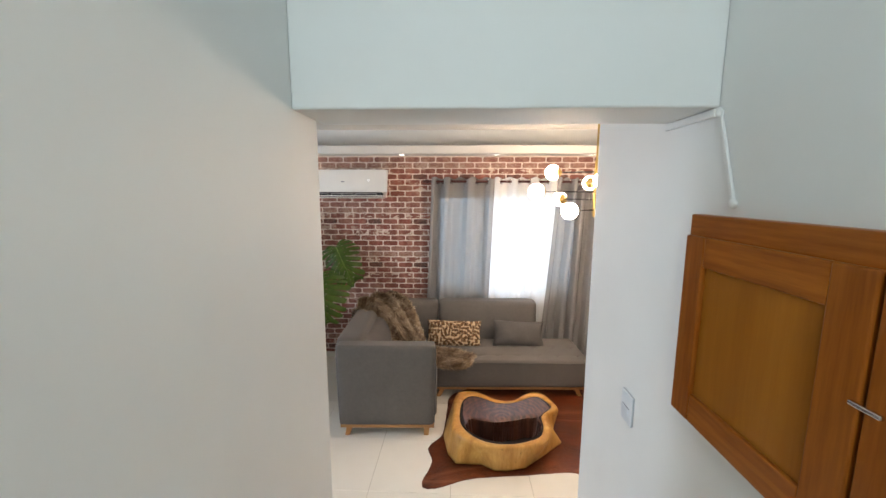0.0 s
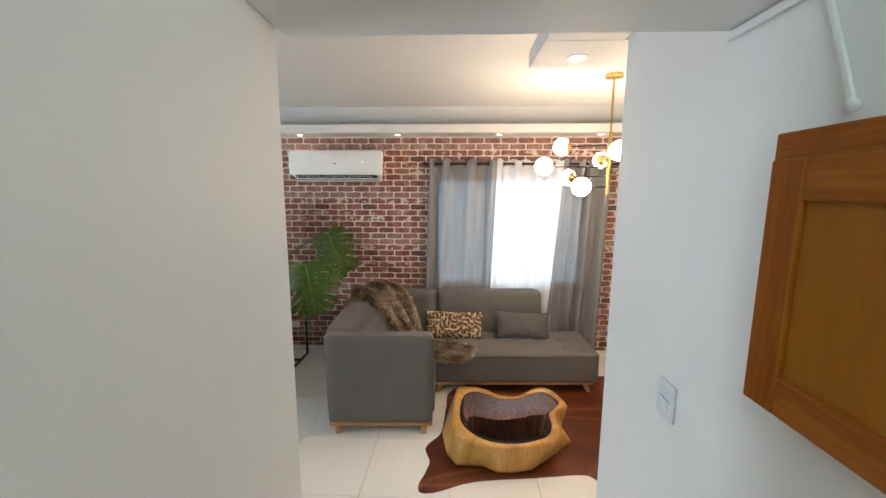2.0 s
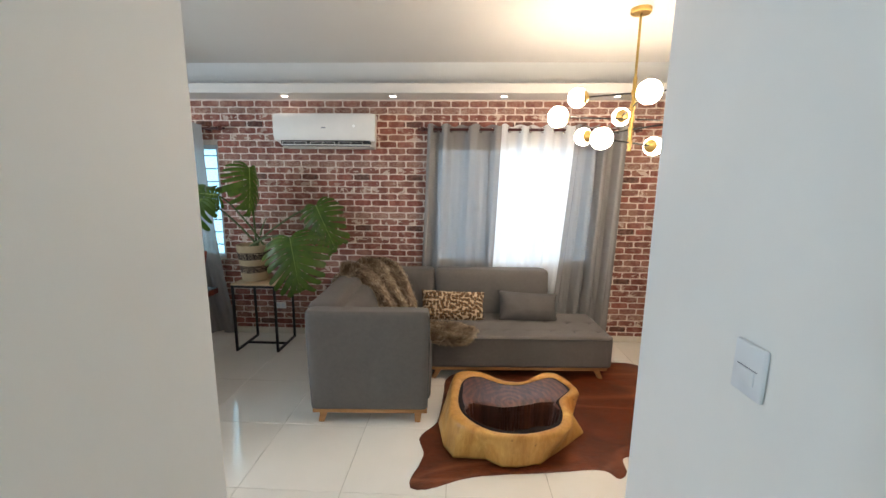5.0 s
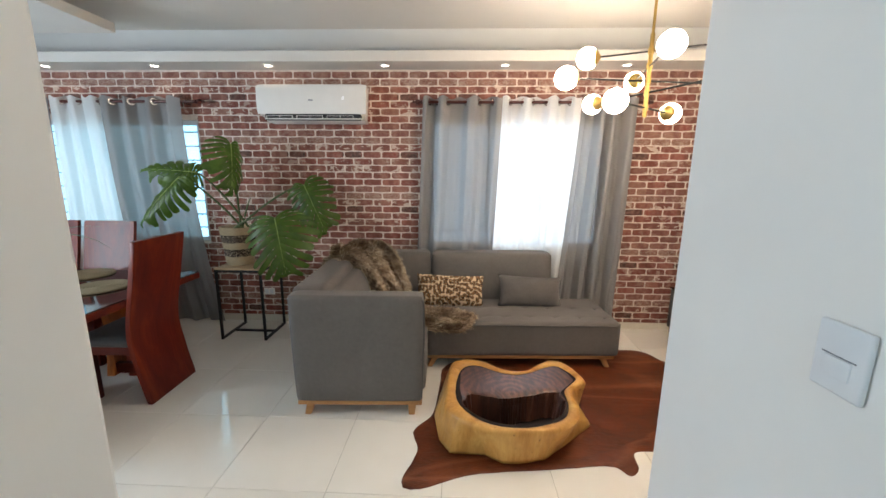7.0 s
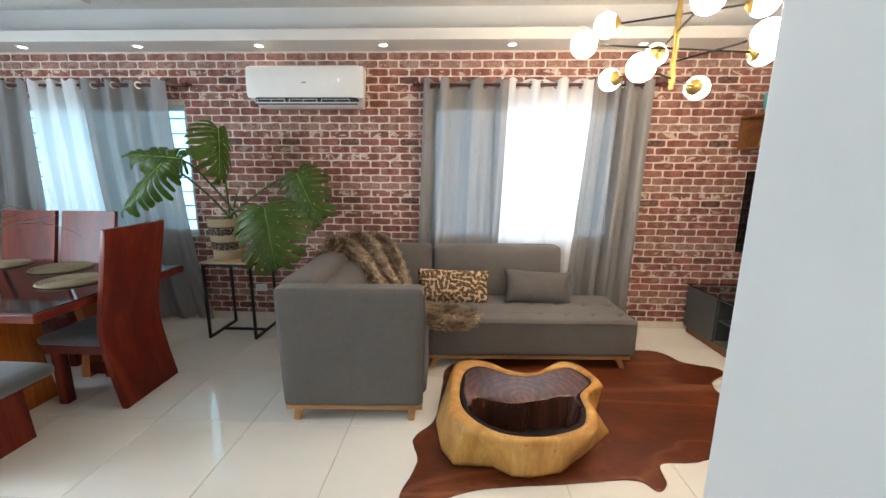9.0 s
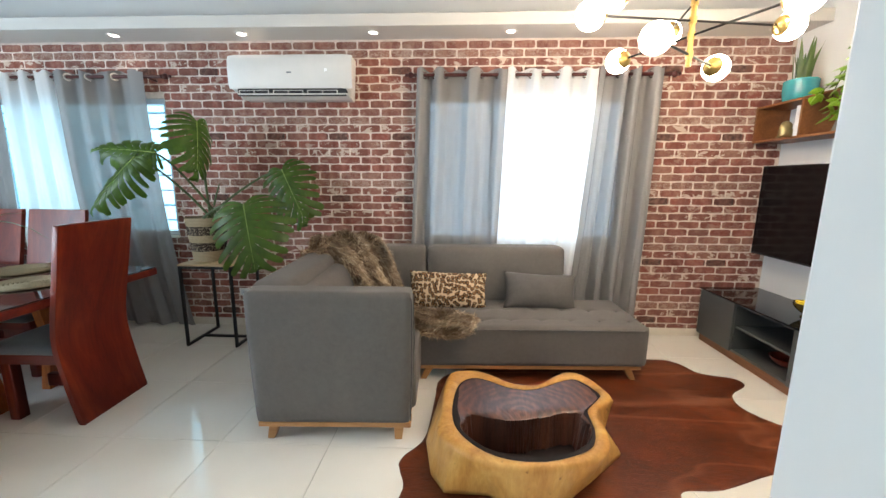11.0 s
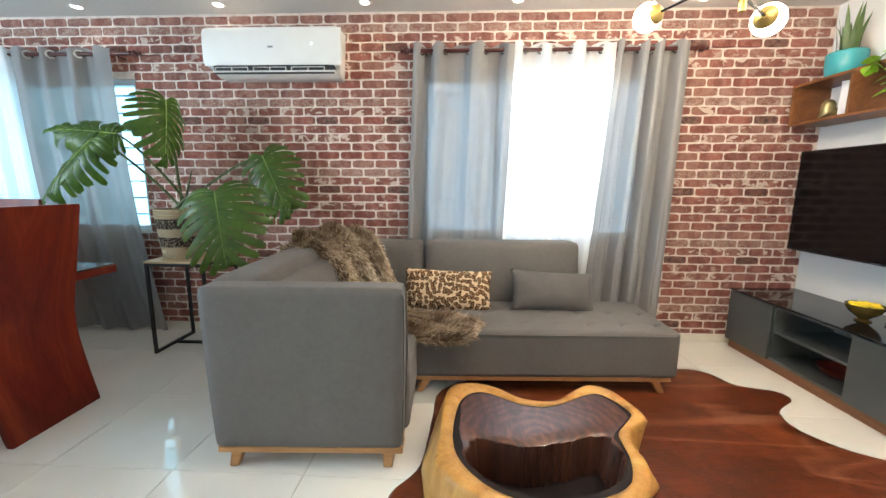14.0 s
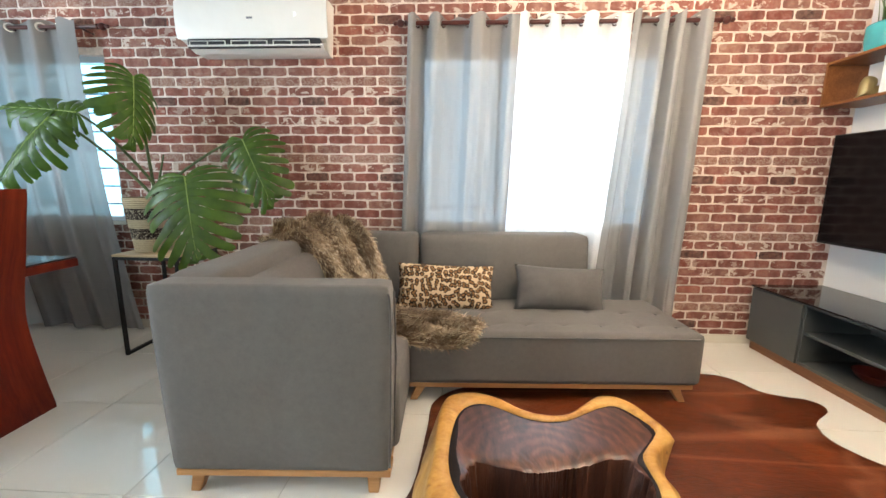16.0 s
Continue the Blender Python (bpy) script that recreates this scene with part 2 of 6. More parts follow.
M_STANDTOP = wood("pale board", (0.36, 0.23, 0.12), (0.46, 0.32, 0.18), (0.55, 0.40, 0.24), 0.5, along=0)
M_SOIL = plain("soil", (0.03, 0.02, 0.014), 0.95, vary=0.4, scale=60, bump=0.5, depth=0.004)
M_TEAL = plain("teal glaze", (0.06, 0.36, 0.40), 0.15, vary=0.08, bump=0)
M_TERRA = plain("red clay", (0.30, 0.06, 0.04), 0.5)
M_GOLD = plain("gold paint", (0.46, 0.38, 0.19), 0.38, 0.8, vary=0.1, bump=0)
M_YELLOW = plain("yellow petals", (0.85, 0.62, 0.02), 0.6, vary=0.15, scale=40)
M_REDBOWL = plain("red clay bowl", (0.22, 0.035, 0.02), 0.45)
M_PAPER = plain("white paper", (0.75, 0.76, 0.78), 0.6, vary=0.03, bump=0)
M_GREYWOOD = wood("driftwood letters", (0.12, 0.10, 0.08), (0.22, 0.19, 0.16), (0.30, 0.27, 0.23), 0.7, along=2)
M_CHAIRCUSH = cloth("grey seat cloth", (0.085, 0.090, 0.094))
M_STAIR = plain("stair stone", (0.55, 0.52, 0.46), 0.4)
M_TABLEGLASS = plain("smoked glass top", (0.03, 0.016, 0.012), 0.04, vary=0.2, bump=0)


def pane_material(name, tint):
    k = Mat(name, 0.02)
    tr, gl, mx = k.node("ShaderNodeBsdfTransparent"), k.node("ShaderNodeBsdfGlossy", Roughness=0.02), k.node("ShaderNodeMixShader", Fac=0.08)
    tr.inputs["Color"].default_value = (*tint, 1)
    k.link(tr.outputs[0], mx.inputs[1])
    k.link(gl.outputs[0], mx.inputs[2])
    k.link(mx.outputs[0], k.t.nodes["Material Output"].inputs["Surface"])
    return k.m


M_PANE = pane_material("window glass", (0.82, 0.90, 0.95))
# the dimmer, cyan daylight of window_1 is put into this glass colour
M_PANE_DIM = pane_material("window glass holding dim cyan daylight", (0.60, 0.80, 0.85))


def leaf_material(name, dark, light):
    k = Mat(name, 0.38, spec=0.36)
    n = k.noise(14, 4)
    c = k.ramp(n, [(0.3, dark), (0.7, light)])
    k.colour(c)
    k.bump(k.noise(70, 3), 0.25, 0.002)
    tl = k.node("ShaderNodeBsdfTranslucent")
    k.link(k.mix(0.5, c, (0.25, 0.42, 0.04)), tl.inputs["Color"])
    mx = k.node("ShaderNodeMixShader", Fac=0.22)
    k.link(k.p.outputs[0], mx.inputs[1])
    k.link(tl.outputs[0], mx.inputs[2])
    k.link(mx.outputs[0], k.t.nodes["Material Output"].inputs["Surface"])
    return k.m


M_LEAF = leaf_material("monstera leaf", (0.021, 0.058, 0.006), (0.066, 0.130, 0.012))
M_RIB = plain("pale leaf rib", (0.22, 0.32, 0.06), 0.5, bump=0)
M_STEM = plain("green stem", (0.08, 0.12, 0.04), 0.5)
M_PALM = leaf_material("palm leaf", (0.02, 0.075, 0.02), (0.05, 0.14, 0.035))
M_SNAKE = leaf_material("snake plant leaf", (0.05, 0.10, 0.03), (0.13, 0.19, 0.06))
M_POTHOS = leaf_material("pothos leaf", (0.14, 0.30, 0.02), (0.32, 0.50, 0.05))


def leopard_material():
    k = Mat("leopard print", 0.85, spec=0.2)
    v = k.node("ShaderNodeTexVoronoi", Scale=33.0, Randomness=0.75)
    v.voronoi_dimensions = "2D"
    turn = k.node("ShaderNodeMapping")
    turn.inputs["Rotation"].default_value = (radians(90), 0, 0)
    k.link(k.where("Object", (1, 1, 1)), turn.inputs["Vector"])
    co = turn.outputs["Vector"]
    add = k.node("ShaderNodeVectorMath")
    wob = k.node("ShaderNodeTexNoise", Scale=34.0, Detail=1.0)
    k.link(co, wob.inputs["Vector"])
    sc = k.node("ShaderNodeVectorMath")
    sc.operation = "SCALE"
    sc.inputs["Scale"].default_value = 0.024
    k.link(wob.outputs["Color"], sc.inputs[0])
    k.link(co, add.inputs[0])
    k.link(sc.outputs[0], add.inputs[1])
    k.link(add.outputs[0], v.inputs["Vector"])
    ring = k.ramp(v.outputs["Distance"], [(0.0, (0.26, 0.13, 0.055)), (0.24, (0.22, 0.11, 0.045)), (0.31, (0.012, 0.008, 0.006)), (0.45, (0.012, 0.008, 0.006)), (0.50, (0.60, 0.44, 0.29))])
    gap = k.ramp(k.noise(55, 2), [(0.66, (0, 0, 0)), (0.70, (1, 1, 1))])
    k.colour(k.mix(gap, ring, (0.56, 0.40, 0.25)))
    k.bump(k.noise(700, 2), 0.2)
    return k.m


M_LEOPARD = leopard_material()


def hide_material():
    k = Mat("cowhide", 0.34, spec=0.4)
    a = k.noise(2.2, 5, 0.55, "Object", (1, 1.4, 1), 1.0)
    c = k.ramp(a, [(0.28, (0.018, 0.003, 0.001)), (0.5, (0.104, 0.0185, 0.005)), (0.75, (0.25, 0.060, 0.017))])
    b = k.noise(160, 4, 0.6, "Object", (0.25, 1, 1))
    whorl = k.noise(16, 4, 0.65, "Object", (0.5, 1, 1), 1.4)
    c = k.mix(0.32, c, k.ramp(whorl, [(0.34, (0.020, 0.003, 0.001)), (0.66, (0.235, 0.056, 0.016))]))
    # paler lines where the hide was folded
    line = k.ramp(k.noise(1.1, 2, 0.4, "Object", (0.5, 1.6, 1), 0.8), [(0.475, (0, 0, 0)), (0.50, (0.4, 0.4, 0.4)), (0.515, (0, 0, 0))])
    fold = k.ramp(k.noise(0.75, 1, 0.3, "Object", (0.25, 2.4, 1), 0.5), [(0.530, (0, 0, 0)), (0.540, (0.5, 0.5, 0.5)), (0.550, (0, 0, 0))])
    c = k.mix(k.mix(1.0, line, fold, "ADD"), c, (0.36, 0.14, 0.07))
    k.colour(k.mix(0.2, c, k.ramp(b, [(0.3, (0.02, 0.003, 0.002)), (0.7, (0.20, 0.045, 0.012))])))
    k.bump(k.mix(0.4, k.mix(0.5, a, whorl), b), 0.8, 0.010)
    k.rough(whorl, 0.26, 0.46)
    return k.m


M_HIDE = hide_material()


def sapwood_material():
    k = Mat("golden sapwood", 0.42, spec=0.4, coat=0.12, coat_rough=0.25)
    a = k.noise(5, 5, 0.6, "Object", (1, 1, 0.35), 1.5)
    c = k.ramp(a, [(0.25, (0.30, 0.115, 0.018)), (0.5, (0.53, 0.255, 0.052)), (0.75, (0.72, 0.43, 0.13))])
    b = k.noise(60, 5, 0.65, "Object", (1, 1, 0.2))
    spots = k.ramp(k.noise(16, 2), [(0.70, (0, 0, 0)), (0.74, (0.8, 0.8, 0.8))])
    c = k.mix(0.25, c, k.ramp(b, [(0.3, (0.26, 0.10, 0.02)), (0.7, (0.66, 0.42, 0.15))]))
    k.colour(k.mix(spots, c, (0.20, 0.085, 0.02)))
    k.bump(k.mix(0.4, a, b), 0.6, 0.012)
    return k.m


def heart_material(name, glossy, stretch):
    k = Mat(name, 0.28 if glossy else 0.42, spec=0.45, coat=0.2 if glossy else 0.05, coat_rough=0.2)
    a = k.noise(4.5, 5, 0.6, "Object", stretch, 2.0)
    if glossy:
        # growth rings round the pith
        ring = k.node("ShaderNodeTexWave", Scale=6.5, Distortion=9.0, Detail=5.0)
        ring.inputs["Detail Scale"].default_value = 0.7
        ring.wave_type, ring.rings_direction, ring.wave_profile = "RINGS", "Z", "SIN"
        co = k.node("ShaderNodeMapping")
        co.inputs["Location"].default_value = (-0.51, -3.16, 0.0)
        k.link(k.node("ShaderNodeTexCoord").outputs["Object"], co.inputs["Vector"])
        k.link(co.outputs["Vector"], ring.inputs["Vector"])
        a = k.mix(0.16, a, ring.outputs["Fac"])
    c = k.ramp(a, [(0.25, (0.016, 0.009, 0.008)), (0.48, (0.060, 0.022, 0.014)), (0.62, (0.14, 0.048, 0.026)), (0.8, (0.26, 0.10, 0.05))])
    b = k.noise(45, 5, 0.6, "Object", stretch)
    k.colour(k.mix(0.35, c, k.ramp(b, [(0.35, (0.014, 0.006, 0.005)), (0.7, (0.18, 0.06, 0.03))])))
    k.bump(b, 0.1 if glossy else 1.0, 0.001 if glossy else 0.016)
    return k.m


M_SAP = sapwood_material()
M_HEART = heart_material("dark heartwood", True, (1, 0.35, 1))
M_CAVITY = heart_material("split heartwood", False, (1, 1, 0.06))
# the dark border's own colour, used again as shade at the hollow's bottom
M_RIM = plain("near-black heartwood edge and hollow shade", (0.016, 0.011, 0.011), 0.6, vary=0.35, scale=20, spec=0.15)


def fur_material():
    k = Mat("brown fur", 0.6, spec=0.3)
    pick = k.node("ShaderNodeNewGeometry").outputs["Random Per Island"]
    n = k.noise(9, 3)
    a = k.ramp(pick, [(0.0, (0.075, 0.043, 0.024)), (0.35, (0.29, 0.185, 0.10)), (0.7, (0.63, 0.475, 0.31)), (1.0, (0.94, 0.83, 0.66))])
    k.colour(k.mix(k.ramp(n, [(0.45, (0, 0, 0)), (0.62, (0.65, 0.65, 0.65))]), a, (0.12, 0.065, 0.035)))
    return k.m


M_FUR = fur_material()
M_FURBASE = cloth("fur backing", (0.16, 0.10, 0.06), weave=120, vary=0.4)


def weave_material(name, c):
    k = Mat(name, 0.8, spec=0.2)
    w = k.noise(130, 3, 0.6, "Object", (1, 1, 3))
    col = k.ramp(w, [(0.3, tuple(v * 0.55 for v in c)), (0.65, c)])
    k.colour(col)
    k.bump(w, 0.6, 0.003)
    return k.m


M_BASKET = weave_material("pale woven fibre", (0.50, 0.395, 0.255))


def band_material():
    k = Mat("dark woven fibre", 0.8, spec=0.2)
    spots = k.ramp(k.noise(95, 2, 0.5), [(0.55, (0, 0, 0)), (0.60, (1, 1, 1))])
    k.colour(k.mix(spots, (0.030, 0.017, 0.012), (0.42, 0.35, 0.26)))
    k.bump(k.noise(130, 3), 0.5, 0.003)
    return k.m


M_BASKETDARK = band_material()
M_MAT = weave_material("woven placemat", (0.36, 0.29, 0.18))

# ---- helpers for meshes ----


def mesh_object(name, bm, material, smooth=False):
    me = bpy.data.meshes.new(name)
    bmesh.ops.recalc_face_normals(bm, faces=bm.faces)
    bm.to_mesh(me)
    bm.free()
    me.materials.append(material)
    if smooth:
        me.polygons.foreach_set("use_smooth", [True] * len(me.polygons))
        if smooth != "all":
            me.set_sharp_from_angle(angle=radians(42))
    return new(name, me)


def part(name, bm, material, parent, label="", smooth=False):
    ob = mesh_object(name, bm, material, smooth)
    ob.parent = parent
    if label:
        tagged(ob, label)
    return ob


def thing(name, label, category, m=None, group="", kind=""):
    ob = new(name)
    ob.empty_display_size = 0.1
    if m is not None:
        ob.matrix_world = m
    return tagged(ob, label, category, group, kind)


def structure(name, bm, material, label, category, smooth=False):
    return tagged(mesh_object(name, bm, material, smooth), label, category, "", "structure")


def box(x0, y0, z0, x1, y1, z1, bevel=0.0, seg=2, bm=None):
    """A box between two corners, its edges rounded."""
    out = bm or bmesh.new()
    one = bmesh.new()
    bmesh.ops.create_cube(one, size=1.0)
    for v in one.verts:
        v.co = Vector((x0 + (v.co.x + 0.5) * (x1 - x0), y0 + (v.co.y + 0.5) * (y1 - y0), z0 + (v.co.z + 0.5) * (z1 - z0)))
    if bevel:
        bmesh.ops.bevel(one, geom=one.edges[:], offset=bevel, segments=seg, affect="EDGES", profile=0.5)
    if bm is None:
        out.free()
        return one
    join(out, one)
    return out


def join(into, bm, m=None):
    """Adds one bmesh to another and frees it."""
    if m is not None:
        bmesh.ops.transform(bm, matrix=m, verts=bm.verts)
    fresh = {v: into.verts.new(v.co) for v in bm.verts}
    for f in bm.faces:
        into.faces.new([fresh[v] for v in f.verts])
    bm.free()
    return into


def soft_box(w, d, h, r, cuts=10, bulge=0.0, puff=(0, 0, 1)):
    """An upholstered block centred on its base: rounded edges, faces that swell a little."""
    bm = bmesh.new()
    bmesh.ops.create_cube(bm, size=1.0)
    bmesh.ops.subdivide_edges(bm, edges=bm.edges[:], cuts=cuts, use_grid_fill=True)
    half = Vector((w / 2, d / 2, h / 2))
    for v in bm.verts:
        u = v.co * 2
        s = Vector(math.copysign(abs(c) ** 0.75, c) for c in u)
        p = Vector(s[i] * half[i] for i in range(3))
        inner = Vector(max(-half[i] + r, min(half[i] - r, p[i])) for i in range(3))
        off = p - inner
        if off.length > 1e-6:
            p = inner + off.normalized() * min(r, off.length) if off.length > r else p
        flat = [(1 - u[j] ** 2) * (1 - u[k] ** 2) for j, k in ((1, 2), (0, 2), (0, 1))]
        p += Vector(u[i] * flat[i] * bulge * puff[i] if abs(u[i]) > 0.999 else 0 for i in range(3))
        v.co = p + Vector((0, 0, h / 2))
    return bm


def lathe(profile, n=32):
    """Turns (radius, height) pairs round the z axis."""
    bm = bmesh.new()
    rings = []
    for r, z in profile:
        if r < 1e-5:
            rings.append([bm.verts.new((0, 0, z))])
        else:
            rings.append([bm.verts.new((r * math.cos(2 * math.pi * i / n), r * math.sin(2 * math.pi * i / n), z)) for i in range(n)])
    for a, b in zip(rings, rings[1:]):
        for i in range(n):
            j = (i + 1) % n
            ring = [a[0]] if len(a) == 1 else [a[i], a[j]]
            ring += [b[0]] if len(b) == 1 else [b[j], b[i]]
            if len(ring) > 2:
                bm.faces.new(ring)
    return bm


def tube(points, radius, n=8, taper=1.0, bm=None):
    """A round bar along points."""
    bm = bm or bmesh.new()
    pts = [Vector(p) for p in points]
    last = None
    for i, p in enumerate(pts):
        d = (pts[min(i + 1, len(pts) - 1)] - pts[max(i - 1, 0)]).normalized()
        side = d.cross(Vector((0, 0, 1)) if abs(d.z) < 0.9 else Vector((1, 0, 0))).normalized()
        up = side.cross(d)
        r = radius * (1 + (taper - 1) * i / max(1, len(pts) - 1))
        ring = [bm.verts.new(p + side * r * math.cos(2 * math.pi * k / n) + up * r * math.sin(2 * math.pi * k / n)) for k in range(n)]
        if last:
            for k in range(n):
                bm.faces.new((last[k], last[(k + 1) % n], ring[(k + 1) % n], ring[k]))
        else:
            bm.faces.new(ring[::-1])
        last = ring
    bm.faces.new(last)
    return bm


def prism(outline, a, b, axis="x"):
    """An outline pushed from a to b along an axis; the outline gives the two other coordinates."""
    bm = bmesh.new()
    put = {"x": lambda p, t: (t, p[0], p[1]), "y": lambda p, t: (p[0], t, p[1]), "z": lambda p, t: (p[0], p[1], t)}[axis]
    lo, hi = [bm.verts.new(put(p, a)) for p in outline], [bm.verts.new(put(p, b)) for p in outline]
    n = len(outline)
    for i in range(n):
        bm.faces.new((lo[i], lo[(i + 1) % n], hi[(i + 1) % n], hi[i]))
    bm.faces.new(lo[::-1])
    bm.faces.new(hi)
    return bm


def curve_through(pts, steps=8, closed=True):
    """A smooth line through control points."""
    p = [Vector(q) for q in pts]
    n, out = len(p), []
    for i in range(n if closed else n - 1):
        if closed:
            a, b, c, d = p[i - 1], p[i], p[(i + 1) % n], p[(i + 2) % n]
        else:
            a, b, c, d = p[max(i - 1, 0)], p[i], p[i + 1], p[min(i + 2, n - 1)]
        for s in range(steps):
            t = s / steps
            out.append(0.5 * (2 * b + (c - a) * t + (2 * a - 5 * b + 4 * c - d) * t * t + (3 * b - a - 3 * c + d) * t ** 3))
    if not closed:
        out.append(p[-1])
    return out


# ---- the large structure ----
WALL_Y, WALL_R, WALL_L = 4.84, 2.90, -4.90
CEIL, DROP = 2.84, 2.60
HALL_L, HALL_R, HALL_END_L, HALL_END_R, LINTEL = -0.342, 0.80, 1.336, 2.031, 2.385
WIN_B, WIN_A = (-0.19, 1.60, 0.87, 2.14), (-4.25, -2.51, 0.88, 2.13)

# brick feature wall with its two window openings, backed by masonry
bm = bmesh.new()
xs = [WALL_L - 0.15, WIN_A[0], WIN_A[1], WIN_B[0], WIN_B[1], WALL_R + 0.15]
for i, (xa, xb) in enumerate(zip(xs, xs[1:])):
    if i in (1, 3):
        w = WIN_A if i == 1 else WIN_B
        box(xa, WALL_Y + 0.003, -0.1, xb, WALL_Y + 0.15, w[2], bm=bm)
        box(xa, WALL_Y + 0.003, w[3], xb, WALL_Y + 0.15, CEIL + 0.1, bm=bm)
    else:
        box(xa, WALL_Y + 0.003, -0.1, xb, WALL_Y + 0.15, CEIL + 0.1, bm=bm)
wall_north = structure("wall_north", bm, M_MORTAR, "brick-patterned feature wall with pale mortar joints", "wall")
bm = box(WALL_L, WALL_Y - 0.012, DROP + 0.09, WALL_R, WALL_Y + 0.001, CEIL + 0.12)
structure("wall_north_top", bm, M_PAINT, "white painted band of wall above the dropped ceiling", "wall")
structure("wall_east", box(WALL_R, HALL_END_R - 0.15, -0.1, WALL_R + 0.15, WALL_Y + 0.003, CEIL + 0.1), M_PAINT, "plain white painted wall behind the television", "wall")
# the opening in this wall is added out of view to admit the west lamp
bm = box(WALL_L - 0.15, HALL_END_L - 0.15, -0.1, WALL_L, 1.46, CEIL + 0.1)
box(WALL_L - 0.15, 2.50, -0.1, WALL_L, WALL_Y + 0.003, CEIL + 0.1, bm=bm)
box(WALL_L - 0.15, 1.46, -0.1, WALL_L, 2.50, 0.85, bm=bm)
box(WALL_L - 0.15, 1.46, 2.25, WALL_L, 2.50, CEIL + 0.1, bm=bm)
structure("wall_west", bm, M_PAINT, "plain white painted wall of the dining side with an added, unseen light opening", "wall")
structure("wall_south_west", box(WALL_L, HALL_END_L - 0.15, -0.1, HALL_L - 0.15, HALL_END_L, CEIL + 0.1), M_PAINT, "plain white painted wall beside the passage", "wall")
structure("wall_south_east", box(HALL_R + 0.15, HALL_END_R - 0.15, -0.1, WALL_R, HALL_END_R, CEIL + 0.1), M_PAINT, "plain white painted wall beside the passage", "wall")
HALL_TOP, HALL_BACK = 3.9, -1.3
structure("wall_passage_west", box(HALL_L - 0.15, HALL_BACK - 0.15, -0.1, HALL_L, HALL_END_L, HALL_TOP, 0.008), M_PAINT, "smooth white painted wall of the stair passage", "wall")
structure("wall_passage_east", box(HALL_R, HALL_BACK - 0.15, -0.1, HALL_R + 0.15, HALL_END_R, HALL_TOP, 0.008), M_PAINT, "smooth white painted wall of the stair passage", "wall")
structure("lintel_wall", box(HALL_L, 1.14, LINTEL, HALL_R, 1.39, HALL_TOP, 0.006), M_PAINT, "white painted wall above the passage opening", "wall")
structure("wall_over_passage", box(HALL_L - 0.15, 1.392, CEIL + 0.205, HALL_R + 0.15, HALL_END_L + 0.1, HALL_TOP), M_PAINT, "plain wall that closes the stairwell", "wall")
# this opening is assumed: added out of view for the stair lamp
bm = box(HALL_L, HALL_BACK - 0.15, -0.1, HALL_R, HALL_BACK, 2.5)
box(HALL_L, HALL_BACK - 0.15, 3.5, HALL_R, HALL_BACK, HALL_TOP, bm=bm)
box(HALL_L, HALL_BACK - 0.15, 2.5, -0.30, HALL_BACK, 3.5, bm=bm)
box(0.24, HALL_BACK - 0.15, 2.5, HALL_R, HALL_BACK, 3.5, bm=bm)
structure("wall_stair_back", bm, M_PAINT, "white wall at the head of the stair with an added, unseen light opening", "wall")
structure("ceiling_passage", box(HALL_L - 0.15, HALL_BACK - 0.15, HALL_TOP, HALL_R + 0.15, HALL_END_L + 0.1, HALL_TOP + 0.1), M_CEIL, "plain white ceiling of the stairwell", "ceiling")
bm = box(WALL_L - 0.15, HALL_END_L - 0.003, CEIL, WALL_R + 0.15, 4.41, CEIL + 0.20)
box(WALL_L - 0.15, 4.41, CEIL + 0.12, WALL_R + 0.15, WALL_Y + 0.15, CEIL + 0.20, bm=bm)
structure("ceiling", bm, M_CEIL, "smooth white ceiling of the living room", "ceiling")
bm = box(WALL_L, 4.54, DROP, WALL_R, WALL_Y - 0.001, DROP + 0.09, 0.004)
structure("ceiling_soffit", bm, M_CEIL, "dropped white plaster soffit along the brick wall", "ceiling")
bm = box(0.465, HALL_END_R + 0.002, DROP, WALL_R - 0.003, 2.40, DROP + 0.085, 0.003)
box(0.62, HALL_END_R + 0.004, DROP + 0.08, WALL_R - 0.006, 2.25, CEIL, bm=bm)
box(0.465, 1.45, DROP, 0.79, HALL_END_R + 0.002, DROP + 0.085, 0.003, bm=bm)
structure("ceiling_panel_east", bm, M_CEIL, "dropped white plaster ceiling panel with a downlight", "ceiling")
bm = box(-4.4, 2.6, 2.655, -2.50, 3.98, 2.725, 0.003)
box(-4.2, 2.8, 2.72, -2.7, 3.78, CEIL, bm=bm)
structure("ceiling_panel_west", bm, M_CEIL, "dropped white plaster ceiling panel above the dining table", "ceiling")

# steps of the passage, under the way walked
bm = bmesh.new()
for k, y in enumerate((1.5, 1.2, 0.9, 0.6, 0.3)):
    box(HALL_L, HALL_BACK, 0.18 * k - (0.05 if k == 0 else 0), HALL_R, y, 0.18 * (k + 1), 0.006, bm=bm)
structure("stairs", bm, M_STAIR, "plain stone steps of the stair passage", "stairs")

structure("floor", box(WALL_L - 0.15, HALL_END_L - 0.15, -0.12, WALL_R + 0.15, WALL_Y + 0.15, -0.004), M_GROUT, "glossy cream porcelain tile floor with thin joints", "floor")
FLOOR = bpy.data.objects["floor"]
structure("baseboard", box(WALL_L, WALL_Y - 0.010, 0.0, WALL_R, WALL_Y + 0.003, 0.072, 0.002), M_SKIRT, "low cream tile skirting along the brick wall", "baseboard")
structure("baseboard", box(WALL_R - 0.010, HALL_END_R, 0.0, WALL_R + 0.001, WALL_Y - 0.011, 0.072, 0.002), M_SKIRT, "low cream tile skirting along the white wall", "baseboard")
bm = box(-60, -60, -0.6, 60, 60, -0.5)
